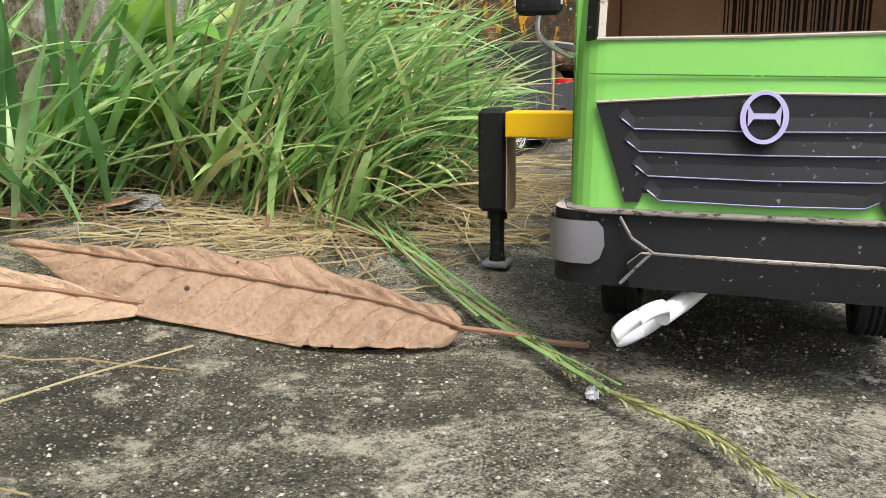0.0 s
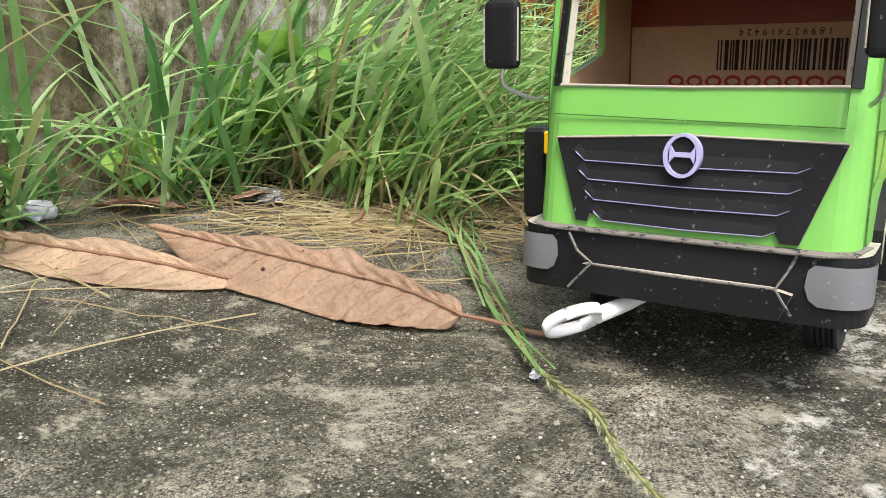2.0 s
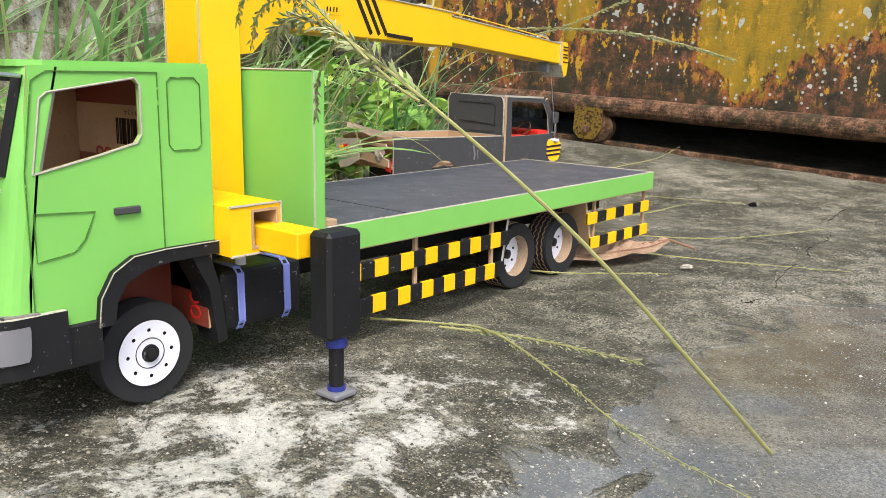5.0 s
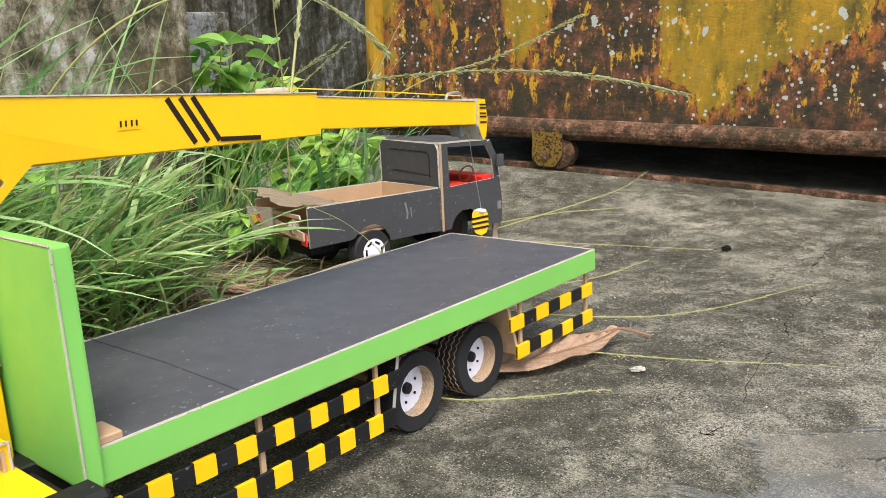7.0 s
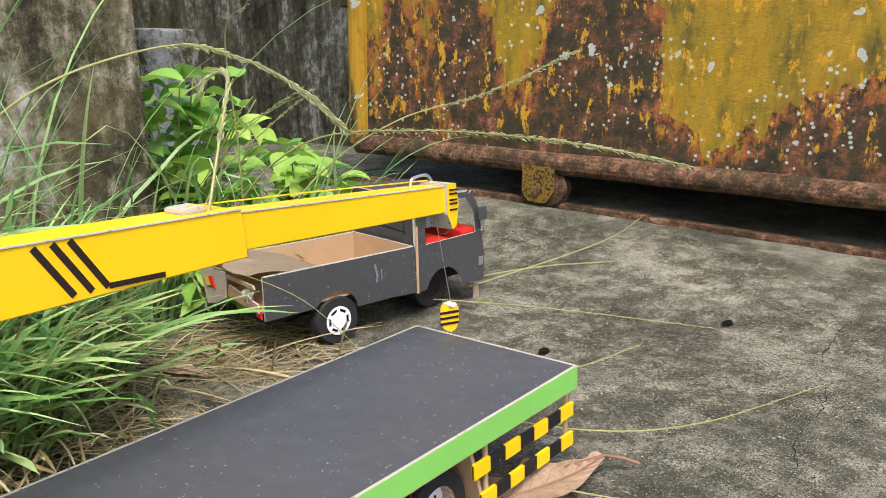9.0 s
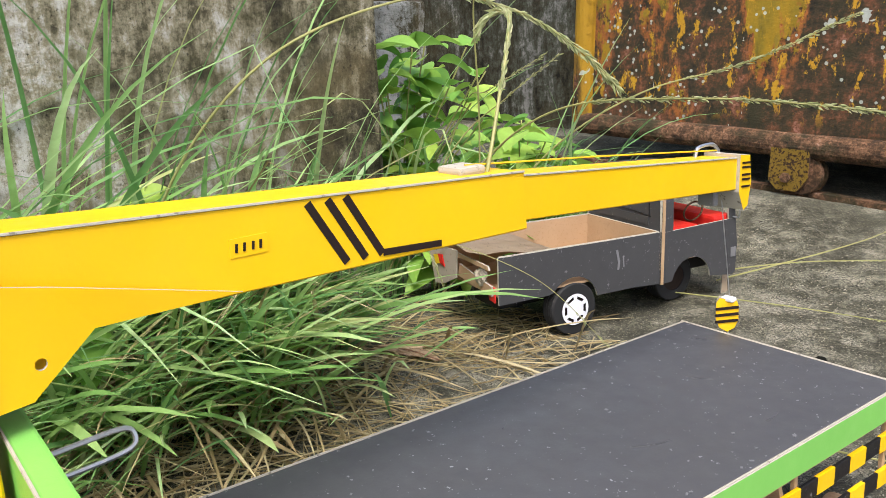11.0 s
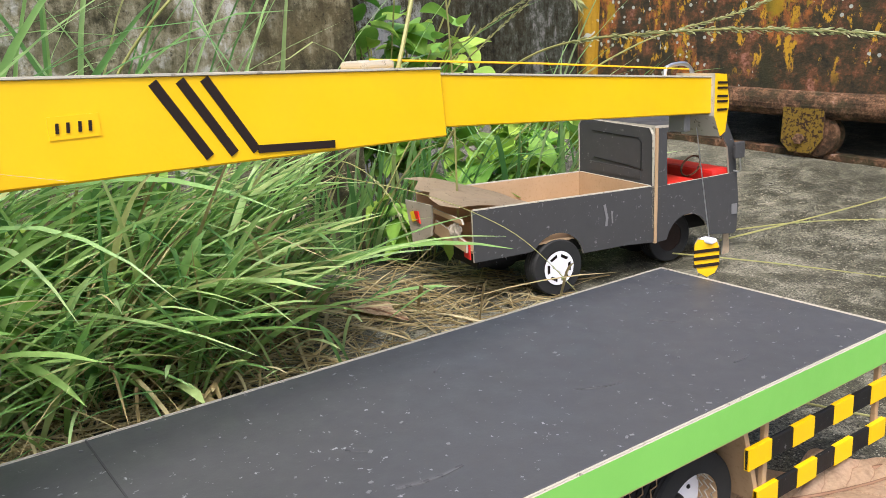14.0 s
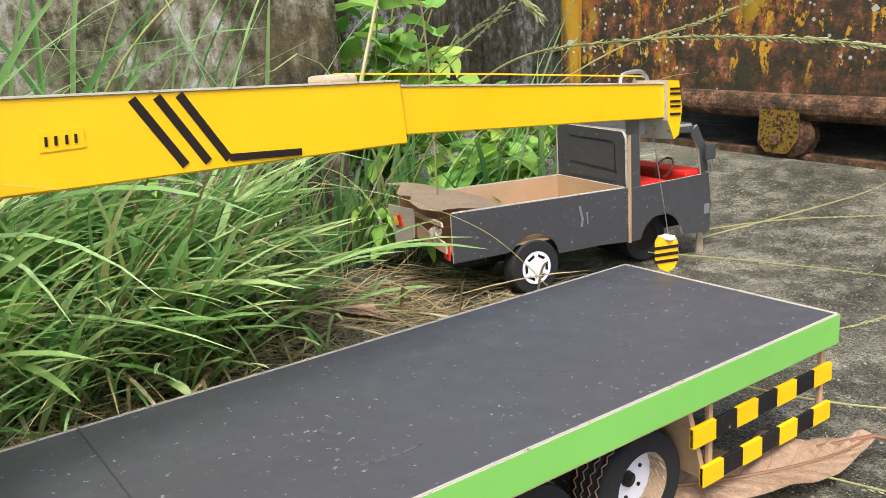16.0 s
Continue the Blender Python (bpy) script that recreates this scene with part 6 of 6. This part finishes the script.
seed_stalk("seed stalk drooping in front of the pickup's tail", [(-0.36, 0.42, 0.02), (-0.33, 0.44, 0.10), (-0.28, 0.455, 0.122), (-0.235, 0.465, 0.105), (-0.215, 0.47, 0.07)], 0.0006, 0.35, 0.5, 8, 80, 0.003)
seed_stalk("long seed stalk bowing across the pickup's bed", [(-0.37, 0.36, 0.02), (-0.31, 0.42, 0.105), (-0.25, 0.475, 0.105), (-0.19, 0.53, 0.075), (-0.15, 0.56, 0.03), (-0.135, 0.57, 0.012)], 0.0005, 0.3, 0.4, 9, 70, 0.003)
seed_stalk("big drooping seed head beside the model's bed", [(0.286, 0.21, 0.001), (0.275, 0.16, 0.045), (0.247, 0.105, 0.104), (0.205, 0.065, 0.152), (0.16, 0.075, 0.1665), (0.125, 0.092, 0.166), (0.098, 0.108, 0.155)], 0.0009, 0.55, 1.5, 10, 260, 0.0046)
for k, line in enumerate((
    [(0.205, 0.06, 0.153), (0.165, 0.07, 0.173), (0.12, 0.088, 0.181), (0.085, 0.105, 0.178), (0.062, 0.118, 0.168)],
    [(0.215, 0.06, 0.147), (0.18, 0.075, 0.158), (0.15, 0.094, 0.156), (0.128, 0.108, 0.144), (0.118, 0.116, 0.13)],
    [(0.19, 0.062, 0.158), (0.15, 0.078, 0.174), (0.105, 0.098, 0.172), (0.08, 0.112, 0.158)],
    [(0.225, 0.06, 0.142), (0.195, 0.072, 0.149), (0.17, 0.088, 0.145), (0.152, 0.098, 0.132)],
)):
    seed_stalk("drooping side branch of the big seed head", line, 0.0005, 0.9, 0.9, 80 + k, 130, 0.0032)
for k, line in enumerate((
    [(-0.22, 0.80, 0.004), (-0.17, 0.93, 0.006), (-0.16, 1.02, 0.002), (-0.157, 1.088, 0.012)],
    [(-0.23, 0.82, 0.006), (-0.18, 0.88, 0.006), (-0.109, 0.948, 0.002)],
    [(-0.25, 0.74, 0.004), (-0.12, 0.785, 0.004), (0.047, 0.815, 0.006)],
    [(-0.06, 0.60, 0.004), (-0.01, 0.665, 0.006), (0.019, 0.726, 0.014)],
    [(-0.05, 0.55, 0.003), (0.05, 0.58, 0.003), (0.108, 0.638, 0.002), (0.157, 0.755, 0.002)],
    [(0.0, 0.47, 0.003), (0.06, 0.496, 0.004), (0.134, 0.523, 0.003), (0.225, 0.566, 0.002)],
    [(0.02, 0.385, 0.002), (0.067, 0.398, 0.003), (0.124, 0.458, 0.002)],
    [(0.05, 0.216, 0.004), (0.09, 0.232, 0.006), (0.121, 0.24, 0.006), (0.18, 0.215, 0.003), (0.237, 0.181, 0.002), (0.30, 0.158, 0.002)],
    [(0.09, 0.232, 0.004), (0.14, 0.25, 0.004), (0.2, 0.262, 0.002)],
)):
    seed_stalk("dry pale seed stalk lying out over the concrete", near_ground(line), 0.0008, 0.6 if k < 7 else 0.8, 0.3 if k < 7 else 0.7, 30 + k, 70 if k < 7 else 170, 0.0026)
# the green stalk that lies under the tow loop
seed_stalk("green seeding grass stalk lying across the concrete", near_ground([(-0.33, 0.34, 0.06), (-0.272, 0.268, 0.02), (-0.21, 0.185, 0.004), (-0.16, 0.12, 0.002), (-0.091, 0.04, 0.002), (-0.04, -0.022, 0.002), (-0.006, -0.048, 0.002), (0.013, -0.072, 0.002), (0.053, -0.113, 0.002), (0.09, -0.16, 0.002)]), 0.0011, 0.55, 0.6, 51, 340, 0.0038)
lying_v, lying_f = [], []
lr = random.Random(77)
for k in range(13):
    line = near_ground([(-0.30 + lr.gauss(0, 0.02), 0.30 + lr.gauss(0, 0.025), 0.03), (-0.23 + lr.gauss(0, 0.012), 0.21 + lr.gauss(0, 0.012), 0.006), (-0.16 + lr.gauss(0, 0.006), 0.12 + lr.gauss(0, 0.006), 0.003), (-0.091 + lr.gauss(0, 0.003), 0.04 + lr.gauss(0, 0.003), 0.002), (-0.035 + lr.gauss(0, 0.003), -0.025 + lr.gauss(0, 0.003), 0.002)])
    stop = lr.choice((2, 3, 3, 4, 5))
    v, f = strip(glide(line[:stop], 6), lr.uniform(0.0008, 0.0019), (lr.uniform(-0.4, 0.4), lr.uniform(-0.4, 0.4), 1), 0.0006, 0.0004)
    n = len(lying_v)
    lying_v += v
    lying_f += [[i + n for i in q] for q in f]
tagged(part("grass", (lying_v, lying_f), GRASS), "flattened green blades lying over the concrete", "grass", kind="stuff")


# ---- broad-leaved weeds ----
def leaf_mesh(name, length, width, heart=0.25):
    verts, faces = [], []
    n = 7
    for i in range(n + 1):
        s = i / n
        w = width * 0.5 * (math.sin(math.pi * min(1, s * 0.93 + 0.07) ** 0.72) ** 0.85 if s < 1 else 0.0)
        z = 0.10 * length * math.sin(s * 2.6) - 0.12 * length * s * s
        y = length * s
        back = heart * width * 0.4 * (1 - s) ** 3
        verts += [(-w, y - back, z + w * 0.35), (-w * 0.5, y - back * 0.4, z + w * 0.1), (0, y, z), (w * 0.5, y - back * 0.4, z + w * 0.1), (w, y - back, z + w * 0.35)]
    for i in range(n):
        for j in range(4):
            a = i * 5 + j
            faces.append([a, a + 1, a + 6, a + 5])
    me = bpy.data.meshes.new(name)
    me.from_pydata(verts, [], faces)
    me.materials.append(WEED)
    for p in me.polygons:
        p.use_smooth = True
    return me


HEART, OVAL = leaf_mesh("leaf", 0.03, 0.027, 0.5), leaf_mesh("leaf", 0.034, 0.019, 0.1)


def weed(label, x, y, height, spread_r, count, mesh, seed, size=(0.7, 1.3), stems=5):
    rng = random.Random(seed)
    z0 = ground_height(x, y)
    w = thing("weed", label, "weed", pose(x, y, z0), group="broad-leaved weeds")
    rods = []
    for _ in range(stems):
        a = rng.uniform(0, 6.28)
        h = height * rng.uniform(0.65, 1.0)
        tip = Vector((spread_r * rng.uniform(0.2, 0.9) * math.cos(a), spread_r * rng.uniform(0.2, 0.9) * math.sin(a), h))
        rods.append(glide([(0.2 * tip.x, 0.2 * tip.y, -0.003), (0.35 * tip.x, 0.35 * tip.y, h * 0.5), tip], 6))
    for r in rods:
        part("stem", tube(r, 0.0009, 5), STEM, w)
    for _ in range(count):
        r = rng.choice(rods)
        p = r[rng.randrange(len(r) // 3, len(r))]
        a = rng.uniform(0, 6.28)
        s = rng.uniform(*size)
        leaf = new("leaf", mesh)
        leaf.parent = w
        leaf.matrix_basis = pose(p.x, p.y, p.z, 0, 0, math.degrees(a)) @ pose(0, 0.008, 0.002, rng.uniform(-45, 30), rng.uniform(-25, 25), 0) @ Matrix.Scale(s, 4)
    return w


weed("bright yellow-green heart-leaved weed climbing in the corner", -0.515, 0.635, 0.25, 0.15, 190, HEART, 1, (0.55, 1.4), 18)
weed("green heart-leaved creeper at the foot of the gate", -0.53, 0.83, 0.14, 0.13, 100, HEART, 2, (0.7, 1.5), 11)
weed("green leafy weed behind the grass in the corner", -0.42, 0.74, 0.12, 0.1, 90, HEART, 3, (0.6, 1.3), 10)
weed("low leafy weed between wall and pickup", -0.40, 0.60, 0.085, 0.07, 36, OVAL, 4, (0.8, 1.5), 6)
weed("low leafy weed beside the pickup's cab", -0.38, 0.82, 0.06, 0.06, 26, OVAL, 5, (0.8, 1.4), 5)
weed("broad-leaved weed in the grass by the wall", -0.37, 0.17, 0.10, 0.05, 14, OVAL, 6, (1.0, 1.9), 4)
weed("small leafy weed at the foot of the wall", -0.385, 0.07, 0.045, 0.035, 22, HEART, 7, (0.4, 0.8), 5)
weed("broad-leaved weed half hidden in long grass", -0.33, 0.235, 0.085, 0.05, 12, OVAL, 8, (0.9, 1.7), 4)
weed("small leafy weed low in the grass", -0.385, -0.07, 0.06, 0.045, 20, HEART, 9, (0.6, 1.1), 5)
weed("leafy weed beside the wall's foot", -0.395, 0.36, 0.12, 0.05, 16, OVAL, 10, (0.9, 1.5), 4)

# ---- small litter ----
PLASTIC = Mat("clear_plastic", 0.12, 0, 0.5)
PLASTIC.set("Base Color", (0.75, 0.78, 0.8))
PLASTIC.set("Transmission Weight", 0.75)
PLASTIC.bump(PLASTIC.noise(120, 5), 0.002, 0.8)


def crumple(name, label, category, x, y, size, material, seed):
    rng = random.Random(seed)
    bm = bmesh.new()
    bmesh.ops.create_icosphere(bm, subdivisions=3, radius=1)
    for v in bm.verts:
        n = noise.noise(v.co * 2.3 + Vector((seed, 0, 0))) * 0.5 + noise.noise(v.co * 6) * 0.25
        v.co *= 1 + n
        v.co.x *= size[0]
        v.co.y *= size[1]
        v.co.z = max(v.co.z, -0.6) * size[2]
    ob = part(name, bm, material)
    ob.matrix_basis = pose(x, y, ground_height(x, y) + size[2] * 0.6, 0, 0, rng.uniform(0, 180))
    return tagged(ob, label, category)


crumple("plastic_scrap", "crumpled clear plastic scrap at the edge of the grass", "litter", -0.334, 0.13, (0.018, 0.01, 0.005), PLASTIC.m, 2)
crumple("paper_scrap", "crumpled white paper scrap in the grass", "litter", -0.385, -0.01, (0.011, 0.008, 0.007), WHITE, 3)
crumple("paper_scrap", "white paper roll scrap on the concrete", "litter", 0.118, 0.505, (0.005, 0.0019, 0.0019), PALE, 4)
crumple("seed_fluff", "tiny white fluff on the concrete", "litter", -0.041, -0.021, (0.003, 0.002, 0.002), WHITE, 5)
for k, (x, y) in enumerate(((0.045, 0.85), (-0.06, 0.7), (-0.075, 0.62))):
    crumple("clod", "small dark clod of earth on the concrete", "clod", x, y, (0.006, 0.004, 0.0025), DARK, 11 + k)
bark = thing("twig", "thin dark twig on the concrete by the grass", "twig")
part("stick", tube(glide(near_ground([(-0.29, 0.20, 0.02), (-0.265, 0.16, 0.004), (-0.25, 0.135, 0.001), (-0.245, 0.12, 0.0)]), 6), 0.0012, 6), RIB, bark)

# weathered board standing in the recess
board = part("board", box(-0.055, 0.055, -0.012, 0.012, 0.0, 0.30, 0.004, 2), mossy_wall("weathered_board", (0.42, 0.42, 0.4)))
board.matrix_basis = pose(-0.765, 0.80, 0.0, 6, 3, 25)
tagged(board, "weathered pale board standing in the dark recess", "board")


# ---- grit on the concrete ----
gr = random.Random(91)
grit_v, grit_f = [], []
OCTA = [(1, 0, 0), (-1, 0, 0), (0, 1, 0), (0, -1, 0), (0, 0, 1), (0, 0, -1)]
OCTF = [[0, 2, 4], [2, 1, 4], [1, 3, 4], [3, 0, 4], [2, 0, 5], [1, 2, 5], [3, 1, 5], [0, 3, 5]]
for _ in range(24000):
    near_first = gr.random() < 0.75
    x, y = (gr.uniform(-0.34, 0.3), gr.uniform(-0.26, 0.2)) if near_first else (gr.uniform(-0.3, 0.45), gr.uniform(0.2, 0.95))
    r = 0.0003 + 0.0007 * gr.random() ** 3
    a = gr.uniform(0, 6.28)
    z = rough_ground(x, y) + r * 0.15
    k = len(grit_v)
    for px, py, pz in OCTA:
        q = gr.uniform(0.7, 1.3) * r
        grit_v.append((x + (px * math.cos(a) - py * math.sin(a)) * q, y + (px * math.sin(a) + py * math.cos(a)) * q, z + pz * q * 0.8))
    grit_f += [[i + k for i in f] for f in OCTF]
GRIT = leafy("sand_grains", ((0.0, (0.05, 0.045, 0.035)), (0.3, (0.14, 0.13, 0.1)), (0.6, (0.3, 0.28, 0.22)), (0.9, (0.42, 0.4, 0.34)), (1.0, (0.52, 0.5, 0.46))), 0.8, 0.0)
tagged(part("grit", (grit_v, grit_f), GRIT, ground), "loose pale sand grains on the concrete", kind="stuff")
